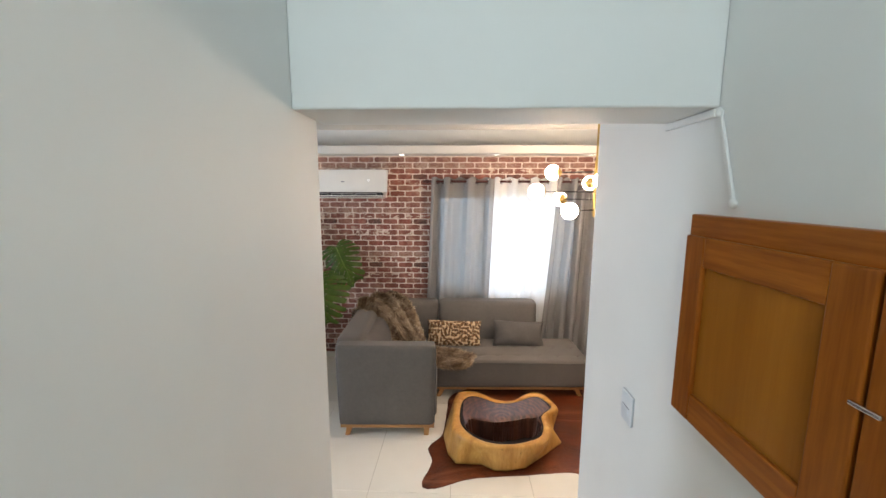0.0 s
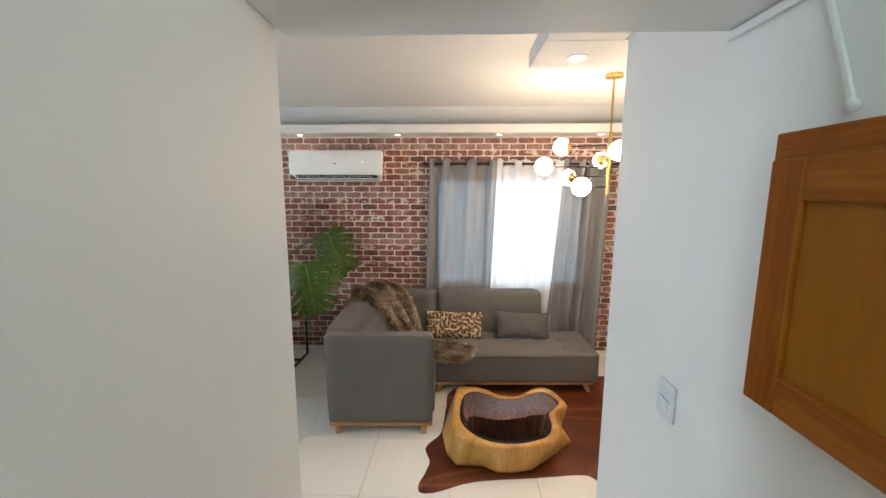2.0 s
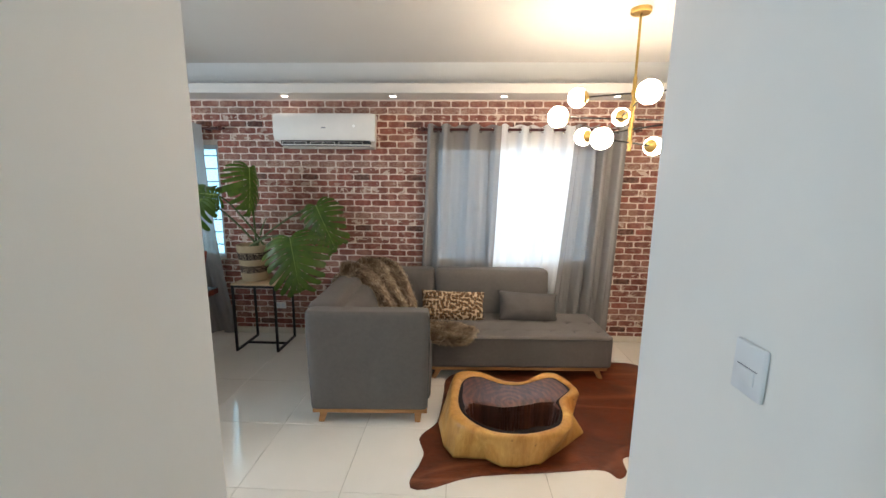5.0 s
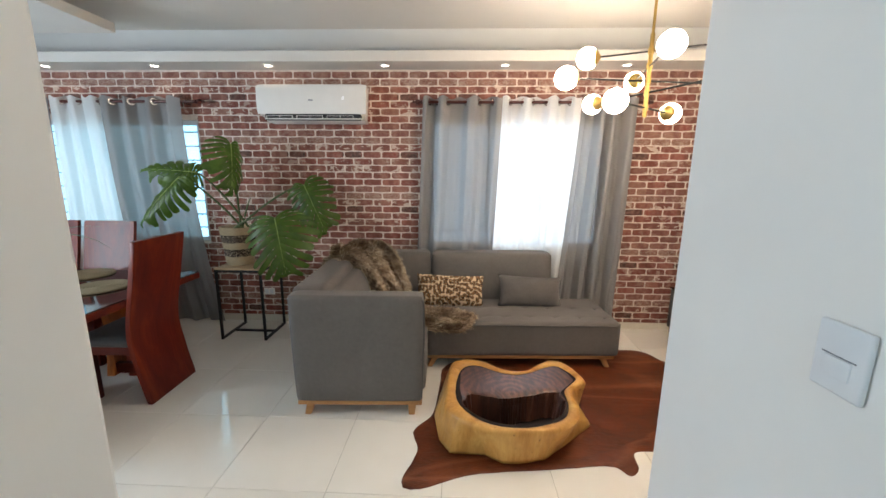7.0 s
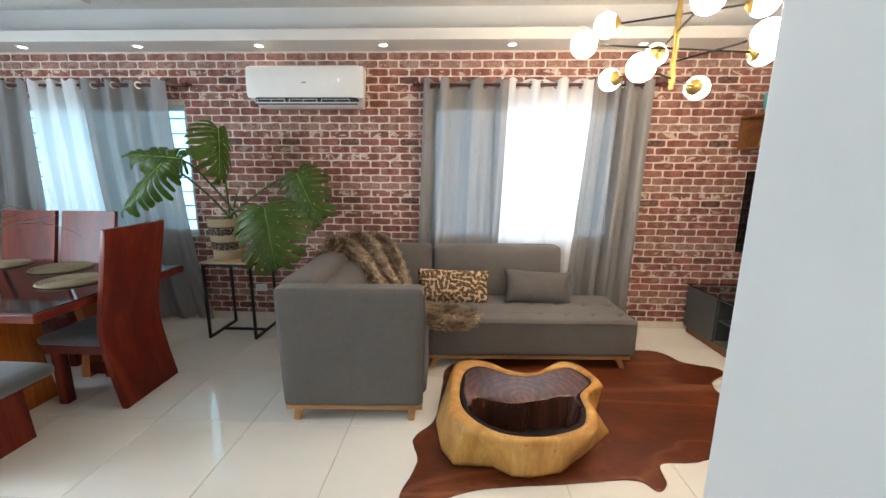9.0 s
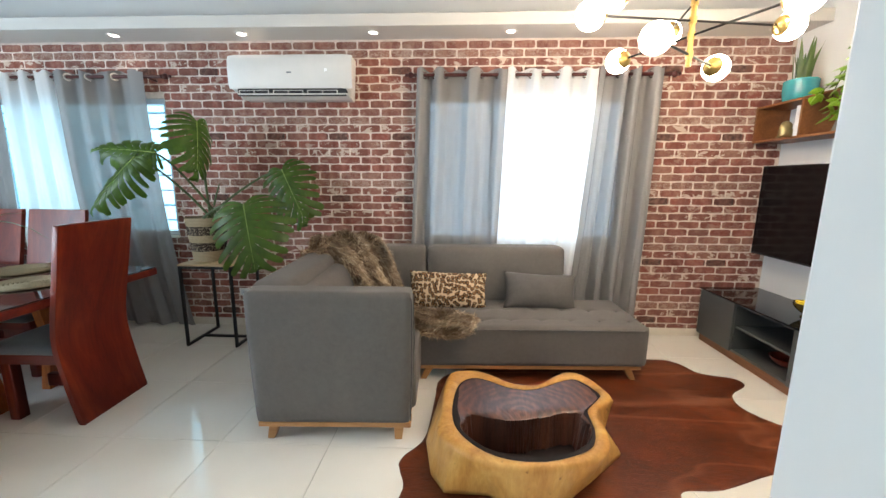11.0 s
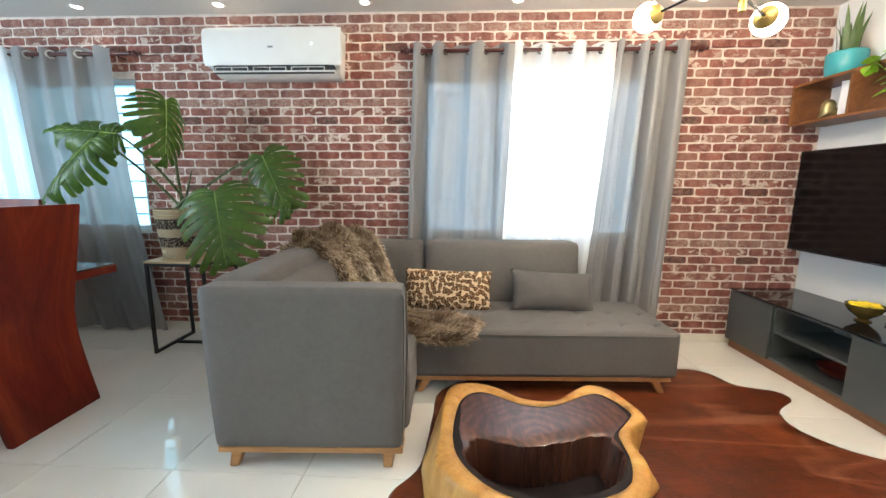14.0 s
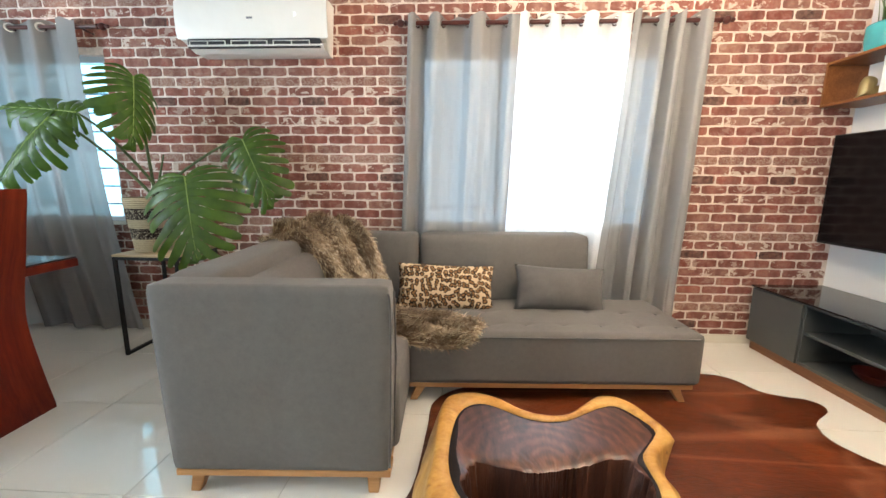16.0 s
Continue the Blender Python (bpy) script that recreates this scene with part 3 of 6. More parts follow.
structure("ground", bm, plain("pale yard concrete", (0.5, 0.5, 0.48), 0.9), "pale concrete ground outside the windows", "ground")

# bright hazy distance beyond the windows
bm = box(-14, 11.0, -0.5, 12, 11.1, 9.0)
structure("backdrop", bm, glow("bright hazy sky", (0.72, 0.88, 1.0), 3.6), "plain bright hazy sky beyond the windows", "backdrop")


# ---- windows ----
def window(name, w, pane=None):
    x0, x1, z0, z1 = w
    y = WALL_Y + 0.07
    top = thing(name, "white aluminium sliding window with a bar grille, closed", "window", pose(0, 0, 0), kind="structure")
    bm = bmesh.new()
    for a in ((x0, y - 0.03, z0, x1, y + 0.03, z0 + 0.045), (x0, y - 0.03, z1 - 0.045, x1, y + 0.03, z1),
              (x0, y - 0.03, z0 + 0.045, x0 + 0.045, y + 0.03, z1 - 0.045), (x1 - 0.045, y - 0.03, z0 + 0.045, x1, y + 0.03, z1 - 0.045)):
        box(*a, 0.004, bm=bm)
    part("window_frame", bm, M_ALU, top)
    part("window_sill", box(x0, WALL_Y - 0.005, z0 - 0.02, x1, y - 0.03, z0 + 0.008, 0.003), M_SKIRT, top)
    n = 3
    step = (x1 - x0 - 0.09) / n
    for i in range(n):
        a = x0 + 0.045 + i * step
        bm = box(a, y - 0.02, z0 + 0.045, a + 0.03, y + 0.02, z1 - 0.045, 0.003)
        part("sash", bm, M_ALU, top)
        glass = part("pane", box(a + 0.03, y - 0.003, z0 + 0.045, a + step, y + 0.003, z1 - 0.045), pane or M_PANE, top)
        glass.visible_shadow = False
    z = 1.019
    while z < z1 - 0.05:
        part("bar", box(x0, y + 0.055, z - 0.007, x1, y + 0.063, z + 0.007), M_GRILLE, top)
        z += 0.1435


window("window_1", WIN_A, M_PANE_DIM)
window("window_2", WIN_B)


# ---- curtains ----
def curtain(x_top, x_bot, z_bot, material, label, pleats, amp, seed, y=4.757, z_top=2.335, flare=1.0):
    """One hanging panel with eyelets. pleats: widths of the stretches that pass in front of the rod and behind it by turns, positive for front."""
    rnd = random.Random(seed)
    top = thing("curtain", label, "curtain", group="window curtains")
    ph = [rnd.uniform(-0.6, 0.6) for _ in range(6)]
    total = sum(abs(w) for w in pleats)
    cuts = [0.0]
    for w in pleats:
        cuts.append(cuts[-1] + abs(w) / total)

    def swing(u):
        """-1 in front of the rod, +1 behind it, with quick turns at the eyelets."""
        for k, w in enumerate(pleats):
            if u <= cuts[k + 1] + 1e-9:
                break
        side = -1.0 if pleats[k] > 0 else 1.0
        for edge, on in ((cuts[k], k > 0), (cuts[k + 1], k < len(pleats) - 1)):
            reach = 0.42 * min(cuts[k + 1] - cuts[k], 0.10)
            if on and abs(u - edge) < reach:
                side *= math.sin(math.pi / 2 * abs(u - edge) / reach)
        crown = (u - cuts[k]) / (cuts[k + 1] - cuts[k])
        return side * (0.75 + 0.25 * math.sin(math.pi * crown))

    nu, nv = 150, 30
    bm = bmesh.new()
    grid = []
    for j in range(nv + 1):
        v = j / nv
        row = []
        for i in range(nu + 1):
            u = i / nu
            z = z_top + (z_bot - z_top) * v
            w = v ** flare
            x = (x_top[0] + (x_top[1] - x_top[0]) * u) * (1 - w) + (x_bot[0] + (x_bot[1] - x_bot[0]) * u) * w
            drift = u + v * 0.022 * math.sin(7 * u + ph[0] + 1.5 * v) * math.sin(math.pi * u)
            yy = y + amp * swing(min(1.0, max(0.0, drift))) * (1.0 - 0.15 * v)
            yy += v * (0.007 * math.sin(41 * u + ph[1] + 2 * v) + 0.005 * math.sin(73 * u + ph[2] - 3 * v)) + 0.004 * math.sin(15 * v + 9 * u + ph[3]) * v
            x += 0.006 * math.sin(6 * v + ph[5]) * v
            z += 0.012 * math.sin(31 * u + ph[4]) * (v < 0.02) + 0.01 * math.sin(9 * u + ph[2]) * (v > 0.99)
            row.append(bm.verts.new((x, min(yy, WALL_Y - 0.008), z)))
        grid.append(row)
    for j in range(nv):
        for i in range(nu):
            bm.faces.new((grid[j][i], grid[j][i + 1], grid[j + 1][i + 1], grid[j + 1][i]))
    part("panel", bm, material, top, smooth="all")
    for i, u in enumerate(cuts[1:-1]):
        x = x_top[0] + (x_top[1] - x_top[0]) * u
        ring = lathe([(0.022, -0.003), (0.033, -0.003), (0.033, 0.003), (0.022, 0.003), (0.022, -0.003)], 16)
        bmesh.ops.transform(ring, matrix=pose(x, y, 2.292, 0, 90, -38 if pleats[i] > 0 else 38), verts=ring.verts)
        part("eyelet", ring, M_STEEL, top, smooth=True)
    return top


def curtain_rod(x0, x1, label, material, ends=(True, True)):
    top = thing("curtain_rod", label, "curtain rod", pose(x0, 4.757, 2.292))
    part("rod", tube([(0, 0, 0), (x1 - x0, 0, 0)], 0.014, 12), material, top, smooth=True)
    prof = [(0.0, 0.0), (0.018, 0.004), (0.018, 0.014), (0.010, 0.02), (0.022, 0.034), (0.026, 0.048), (0.020, 0.062), (0.010, 0.07), (0.015, 0.08), (0.012, 0.094), (0.0, 0.10)]
    for x, turn, on in ((0, -90, ends[0]), (x1 - x0, 90, ends[1])):
        if on:
            bm = lathe(prof, 16)
            bmesh.ops.transform(bm, matrix=pose(x, 0, 0, 0, turn, 0), verts=bm.verts)
            part("finial", bm, material, top, smooth=True)
    for x in (0.10, x1 - x0 - 0.10):
        part("bracket", tube([(x, 0.0, -0.016), (x, 0.04, -0.02), (x, 0.083, -0.02)], 0.007, 8), material, top, smooth=True)


GREYC, WHITEC = "sheer grey eyelet curtain hanging at the window", "sheer white eyelet curtain lit by the window"
curtain((-0.21, 0.545), (-0.30, 0.47), 0.03, M_GREYCURT, GREYC, (25, -37, 42, -78, 56, -60, 36), 0.048, 1)
curtain((0.545, 1.285), (0.44, 1.20), 0.03, M_WHITECURT, WHITEC, (36, -57, 45, -62, 55, -50, 46), 0.042, 2)
curtain((1.29, 1.80), (1.13, 1.75), 0.03, M_GREYCURT, GREYC, (30, -55, 35, -16, 36, -45, 36), 0.062, 3)
curtain((-4.42, -3.93), (-4.75, -4.0), 0.03, M_GREYCURT, GREYC, (36, -40, 36, -40, 40), 0.040, 4)
curtain((-3.925, -3.41), (-3.95, -3.25), 0.03, M_WHITECURT, WHITEC, (40, -30, 36, -22, 60, -18), 0.034, 5)
curtain((-3.405, -2.59), (-3.23, -2.37), 0.025, M_GREYCURT, GREYC, (46, -50, 36, -66, 40, -55, 72), 0.040, 6, flare=2.0)
curtain_rod(-0.22, 1.86, "dark red wooden curtain rod with turned finials", M_ROD)
curtain_rod(-4.55, -2.46, "dark curtain rod with turned finials", M_ROD)


# ---- ceiling lights ----
def downlight(x, y, z, power, n=0):
    top = thing("downlight", "small round recessed downlight, lit, in the plaster soffit", "downlight", pose(x, y, z), "recessed downlights")
    part("trim_ring", lathe([(0.030, -0.001), (0.036, -0.006), (0.046, -0.005), (0.050, 0.0)], 28), M_PLASTIC, top, smooth=True)
    part("lens", lathe([(0.0, -0.003), (0.030, -0.003), (0.032, -0.001)], 24), M_LED, top, "lit warm white lens")
    lamp("downlight_lamp", "SPOT", pose(x, y, z - 0.012), power, (1.0, 0.78, 0.52), 0.03, spot=125)


for x in (-3.84, -2.76, -1.66, -0.56, 0.55, 1.65, 2.6):
    downlight(x, 4.675, DROP, 1.3)
downlight(0.66, 2.235, DROP, 3)


def chandelier():
    ax, ay = 1.252, 3.35
    top = thing("chandelier", "brass branching chandelier with lit white glass globes", "chandelier", pose(ax, ay, 0))
    part("canopy", lathe([(0.0, CEIL), (0.062, CEIL), (0.062, CEIL - 0.022), (0.056, CEIL - 0.028), (0.0, CEIL - 0.028)], 32), M_BRASS, top, smooth=True)
    part("stem", tube([(0, 0, CEIL - 0.02), (0, 0, 2.42)], 0.008, 12), M_BRASS, top, smooth=True)
    part("sleeve", tube([(0, 0, 2.43), (0, 0, 1.965)], 0.0125, 14), M_BRASS, top, smooth=True)
    arms = (((-0.32, 0.145), 2.335), ((-0.50, -0.075), 2.170), ((0.085, 0.40), 2.252), ((-0.185, 0.40), 2.105), ((-0.265, -0.225), 2.020))
    for (dx, dy), z in arms:
        arm = part("arm", tube([(-dx, -dy, z), (dx, dy, z)], 0.0055, 8), M_BLACK, top, "thin black arm", smooth=True)
        hub = lathe([(0.0, -0.016), (0.017, -0.016), (0.017, 0.016), (0.0, 0.016)], 16)
        bmesh.ops.translate(hub, vec=(0, 0, z), verts=hub.verts)
        part("collar", hub, M_BRASS, top, smooth=True)
        d = Vector((dx, dy, 0)).normalized()
        turn = math.degrees(math.atan2(d.y, d.x))
        for s in (1, -1):
            at = Matrix.Translation((s * dx, s * dy, z)) @ Matrix.Rotation(radians(turn + (0 if s > 0 else 180)), 4, "Z") @ Matrix.Rotation(radians(90), 4, "Y")
            cup = lathe([(0.0, -0.076), (0.012, -0.076), (0.016, -0.071), (0.030, -0.065), (0.042, -0.054), (0.048, -0.046), (0.046, -0.044), (0.0, -0.055)], 24)
            bmesh.ops.transform(cup, matrix=at, verts=cup.verts)
            part("cup", cup, M_BRASS, arm, "polished brass lamp holder", smooth=True)
            ball = bmesh.new()
            bmesh.ops.create_uvsphere(ball, u_segments=32, v_segments=18, radius=0.066)
            bmesh.ops.transform(ball, matrix=at, verts=ball.verts)
            part("globe", ball, M_GLOBE, arm, "lit white glass globe", smooth=True)


chandelier()


# ---- air conditioner ----
def air_conditioner():
    x0, x1, z0, z1, yf = -1.775, -0.735, 2.092, 2.43, 4.625
    top = thing("air_conditioner", "white wall-mounted split air conditioner with open louvre", "air conditioner", pose(x0, WALL_Y, z0))
    w, h, d = x1 - x0, z1 - z0, WALL_Y - yf
    side = [(0.003, 0.0), (0.003, h), (-0.07, h), (-d + 0.03, h - 0.006), (-d + 0.008, h - 0.022), (-d, h - 0.05), (-d - 0.002, 0.105), (-d + 0.01, 0.066), (-d + 0.055, 0.052), (-d + 0.075, 0.016), (-0.06, 0.0)]
    bm = prism(side, 0.020, w - 0.020, "x")
    for v in bm.verts:
        if v.co.z < 0.06:
            v.co.x += (0.045 if v.co.x < w / 2 else -0.02) * (0.06 - v.co.z) / 0.06
    part("body", bm, M_PLASTIC, top)
    face = [(-d + 0.012, h - 0.004), (-d - 0.008, h - 0.035), (-d - 0.014, h - 0.12), (-d - 0.012, 0.100), (-d + 0.004, 0.063), (-d + 0.02, 0.070), (-d + 0.02, h - 0.01)]
    # the cover's lower edge rises in a shallow arch
    bm = bmesh.new()
    rings = []
    for i in range(21):
        t = i / 20
        rise = 0.020 * (1 - (2 * t - 1) ** 2)
        inset = 0.006 if i in (0, 20) else 0.0
        rings.append([bm.verts.new((w * t, min(0.003, y + inset), z + (rise if z < 0.11 else 0) - (inset if z > 0.2 else -inset))) for y, z in face])
    for a, b in zip(rings, rings[1:]):
        for k in range(len(face)):
            bm.faces.new((a[k], a[(k + 1) % len(face)], b[(k + 1) % len(face)], b[k]))
    bm.faces.new(rings[0])
    bm.faces.new(rings[-1][::-1])
    bmesh.ops.recalc_face_normals(bm, faces=bm.faces)
    part("front_cover", bm, M_PLASTIC, top, smooth=True)
    # solid box for the open outlet, coloured dark for the shade inside
    part("air_outlet", box(0.07, -d + 0.004, 0.012, w - 0.055, -d + 0.07, 0.070), M_SLOTSHADE, top, "air outlet, its inner shade in the colour")
    for i in range(3):
        a = 0.085 + i * (w - 0.17) / 3
        b = a + (w - 0.17) / 3 - 0.04
        bm = bmesh.new()
        for q in ((a, 0.022, b, 0.0245), (a, 0.052, b, 0.0545), (a, 0.0245, a + 0.003, 0.052), (b - 0.003, 0.0245, b, 0.052), ((a + b) / 2, 0.0245, (a + b) / 2 + 0.003, 0.052)):
            box(q[0], -d - 0.006, q[1], q[2], -d + 0.005, q[3], bm=bm)
        part("vane", bm, M_PLASTIC, top)
    bm = box(0.07, -d - 0.002, 0.002, w - 0.04, -d + 0.09, 0.012, 0.003)
    bmesh.ops.rotate(bm, cent=(0, -d + 0.06, 0.02), matrix=Matrix.Rotation(radians(-18), 3, "X"), verts=bm.verts)
    part("louvre", bm, M_PLASTIC, top)
    part("badge", box(w / 2 - 0.02, -d - 0.0165, 0.185, w / 2 + 0.02, -d - 0.012, 0.196), M_BAR, top, "small dark badge")
    part("display", box(w * 0.79, -d - 0.0160, 0.200, w * 0.79 + 0.012, -d - 0.012, 0.218), glow("display light", (0.9, 0.95, 1.0), 1.5), top, "tiny lit display")
    part("side_label", box(w - 0.012, -d + 0.03, 0.16, w - 0.0105, -d + 0.055, 0.24), M_BAR, top)


air_conditioner()


# ---- sofa ----
def leg_mesh(h, top, foot, lean):
    """A tapered, splayed leg hanging from z = h."""
    bm = bmesh.new()
    q = [bm.verts.new((sx * top, sy * top, h)) for sx, sy in ((-1, -1), (1, -1), (1, 1), (-1, 1))]
    r = [bm.verts.new((sx * foot + lean[0], sy * foot + lean[1], 0)) for sx, sy in ((-1, -1), (1, -1), (1, 1), (-1, 1))]
    for i in range(4):
        bm.faces.new((q[i], q[(i + 1) % 4], r[(i + 1) % 4], r[i]))
    bm.faces.new(q[::-1])
    bm.faces.new(r)
    bmesh.ops.bevel(bm, geom=bm.edges[:], offset=0.004, segments=1, affect="EDGES")
    return bm


SOFA = pose(-0.925, 3.165, 0, 0, 0, 2.5)


def sofa():
    top = thing("sectional_sofa", "grey upholstered corner sofa with tufted seat and oak legs", "sofa", SOFA)

    def block(name, x0, y0, z0, x1, y1, z1, r, bulge, puff, label="", lean=None, mat=M_SOFA, dimples=()):
        bm = soft_box(x1 - x0, y1 - y0, z1 - z0, r, 12 if not dimples else 90, bulge, puff)
        bmesh.ops.translate(bm, vec=((x0 + x1) / 2, (y0 + y1) / 2, z0), verts=bm.verts)
        for v in bm.verts:
            if lean:
                k = (v.co.z - z0) / (z1 - z0)
                v.co.x += lean[0] * k
                v.co.y += lean[1] * k
            if v.co.z > z1 - 0.05:
                for dx, dy in dimples:
                    e = math.hypot(v.co.x - dx, v.co.y - dy)
                    v.co.z -= 0.011 * math.exp(-(e / 0.022) ** 2) + 0.003 * math.exp(-(e / 0.08) ** 2)
                    # pulled creases run from each button along and across the seat
                    v.co.z -= 0.0032 * math.exp(-((v.co.x - dx) / 0.016) ** 2) * math.exp(-((v.co.y - dy) / 0.085) ** 2)
                    v.co.z -= 0.0022 * math.exp(-((v.co.y - dy) / 0.016) ** 2) * math.exp(-((v.co.x - dx) / 0.085) ** 2)
        return part(name, bm, mat, top, label, smooth="all")

    # end panel, long backrest, seats, backs
    bm = soft_box(0.85, 0.13, 0.748, 0.020, 16, 0.010, (0, 1, 0))
    for v in bm.verts:
        k = v.co.z / 0.748
        v.co.x *= 0.985 + 0.03 * math.sin(1.9 * k)
        v.co.x += 0.42
        v.co.y += 0.065 - 0.015 * k
        v.co.z += 0.112
    part("end_panel", bm, M_SOFA, top, smooth="all")
    edge = [(0.842, -0.004, 0.14), (0.852, -0.010, 0.50), (0.854, -0.010, 0.78), (0.846, -0.006, 0.832)]
    part("piping", tube(curve_through(edge, 6, False), 0.0045, 6), M_SEAM, top, smooth="all")
    part("piping", tube([(0.842, 0.122, 0.14), (0.856, 0.112, 0.55), (0.853, 0.108, 0.81)], 0.004, 6), M_SEAM, top, smooth="all")
    block("backrest", 0.02, 0.115, 0.112, 0.25, 1.50, 0.865, 0.045, 0.02, (1, 0, 0), lean=(-0.07, 0))
    block("back_cushion", 0.21, 0.125, 0.40, 0.40, 1.16, 0.80, 0.05, 0.03, (1, 0, 0), lean=(-0.12, 0))
    block("seat", 0.22, 0.125, 0.112, 0.862, 0.665, 0.415, 0.035, 0.012, (0, 0, 1))
    buttons = [(1.09 + 0.215 * i, 0.80 + 0.22 * j) for i in range(7) for j in range(2)]
    block("seat", 0.22, 0.660, 0.112, 2.472, 1.32, 0.415, 0.035, 0.010, (0, 0, 1), dimples=buttons)
    for x, y in buttons:
        bm = lathe([(0.0, 0.008), (0.006, 0.006), (0.011, 0.0)], 12)
        bmesh.ops.translate(bm, vec=(x, y, 0.404), verts=bm.verts)
        part("button", bm, M_SEAM, top, smooth=True)
    part("piping", tube([(0.88, 0.655, 0.392), (2.43, 0.655, 0.392)], 0.0035, 6), M_SEAM, top, smooth="all")
    part("piping", tube([(2.475, 0.70, 0.392), (2.475, 1.28, 0.392)], 0.0035, 6), M_SEAM, top, smooth="all")
    block("back_cushion", 0.20, 1.27, 0.38, 0.865, 1.46, 0.868, 0.045, 0.018, (0, 1, 0), lean=(0, 0.05))
    block("back_cushion", 0.875, 1.27, 0.38, 2.05, 1.46, 0.868, 0.045, 0.018, (0, 1, 0), lean=(0, 0.05))
    block("backrest", 0.10, 1.30, 0.112, 2.05, 1.46, 0.45, 0.03, 0.0, (0, 0, 0))
    # oak frame and legs
    bm = box(0.008, 0.008, 0.085, 0.842, 0.10, 0.113, 0.004)
    part("oak_rail", bm, M_OAK, top, "oak base rail")
    part("oak_rail", box(0.765, 0.10, 0.085, 0.835, 0.68, 0.113, 0.004), M_OAK, top, "oak base rail")
    part("oak_rail", box(0.835, 0.68, 0.085, 2.44, 0.75, 0.113, 0.004), M_OAK, top, "oak base rail")
    part("oak_rail", box(2.37, 0.75, 0.085, 2.44, 1.42, 0.113, 0.004), M_OAK, top, "oak base rail")
    part("oak_rail", box(0.03, 0.10, 0.085, 0.10, 1.42, 0.113, 0.004), M_OAK, top, "oak base rail")
    for x, y, lx, ly in ((0.085, 0.055, -0.022, -0.01), (0.775, 0.055, -0.004, -0.01), (0.92, 0.72, -0.045, -0.01), (2.35, 0.72, 0.045, -0.01), (2.38, 1.38, 0.03, 0.02), (0.07, 1.38, -0.02, 0.02)):
        bm = leg_mesh(0.086, 0.028, 0.020, (lx, ly))
        bmesh.ops.translate(bm, vec=(x, y, 0), verts=bm.verts)
        part("leg", bm, M_OAK, top, "tapered oak leg")


sofa()


def cushion(name, label, m, w, h, d, material, seed, corner=1.0, full=3.0):
    """A stuffed cushion standing on its long edge."""
    rnd = random.Random(seed)
    off = Vector((rnd.random() * 9, rnd.random() * 9, 0))
    bm = bmesh.new()
    n = 22
    sheets = []
    for s in (1, -1):
        g = []
        for j in range(n + 1):
            row = []
            for i in range(n + 1):
                u, v = i / n * 2 - 1, j / n * 2 - 1
                body = max(0.0, (1 - abs(u) ** full)) ** 0.6 * max(0.0, (1 - abs(v) ** full)) ** 0.6
                pinch = 1 - 0.05 * corner * (abs(u) ** 2 + abs(v) ** 2 - 2 * abs(u * v) ** 2)
                wr = 0.006 * noise.noise(Vector((u * 3, v * 3, s)) + off)
                row.append(bm.verts.new((u * w / 2 * pinch, -s * (d / 2 * body + wr * body), (v * h / 2) * pinch + h / 2)))
            g.append(row)
        sheets.append(g)
        for j in range(n):
            for i in range(n):
                bm.faces.new((g[j][i], g[j][i + 1], g[j + 1][i + 1], g[j + 1][i]))
    bmesh.ops.remove_doubles(bm, verts=bm.verts, dist=0.0008)
    ob = mesh_object(name, bm, material, "all")
    ob.matrix_world = m
    return tagged(ob, label, "cushion")


cushion("leopard_cushion", "leopard-print rectangular cushion leaning on the sofa", pose(0.075, 4.27, 0.405, -22, 2, 3), 0.63, 0.30, 0.15, M_LEOPARD, 3)
cushion("grey_cushion", "plain grey rectangular cushion leaning on the sofa", pose(0.82, 4.30, 0.405, -26, 3, 3), 0.60, 0.30, 0.19, M_CUSHION, 5, 1.6, 2.3)


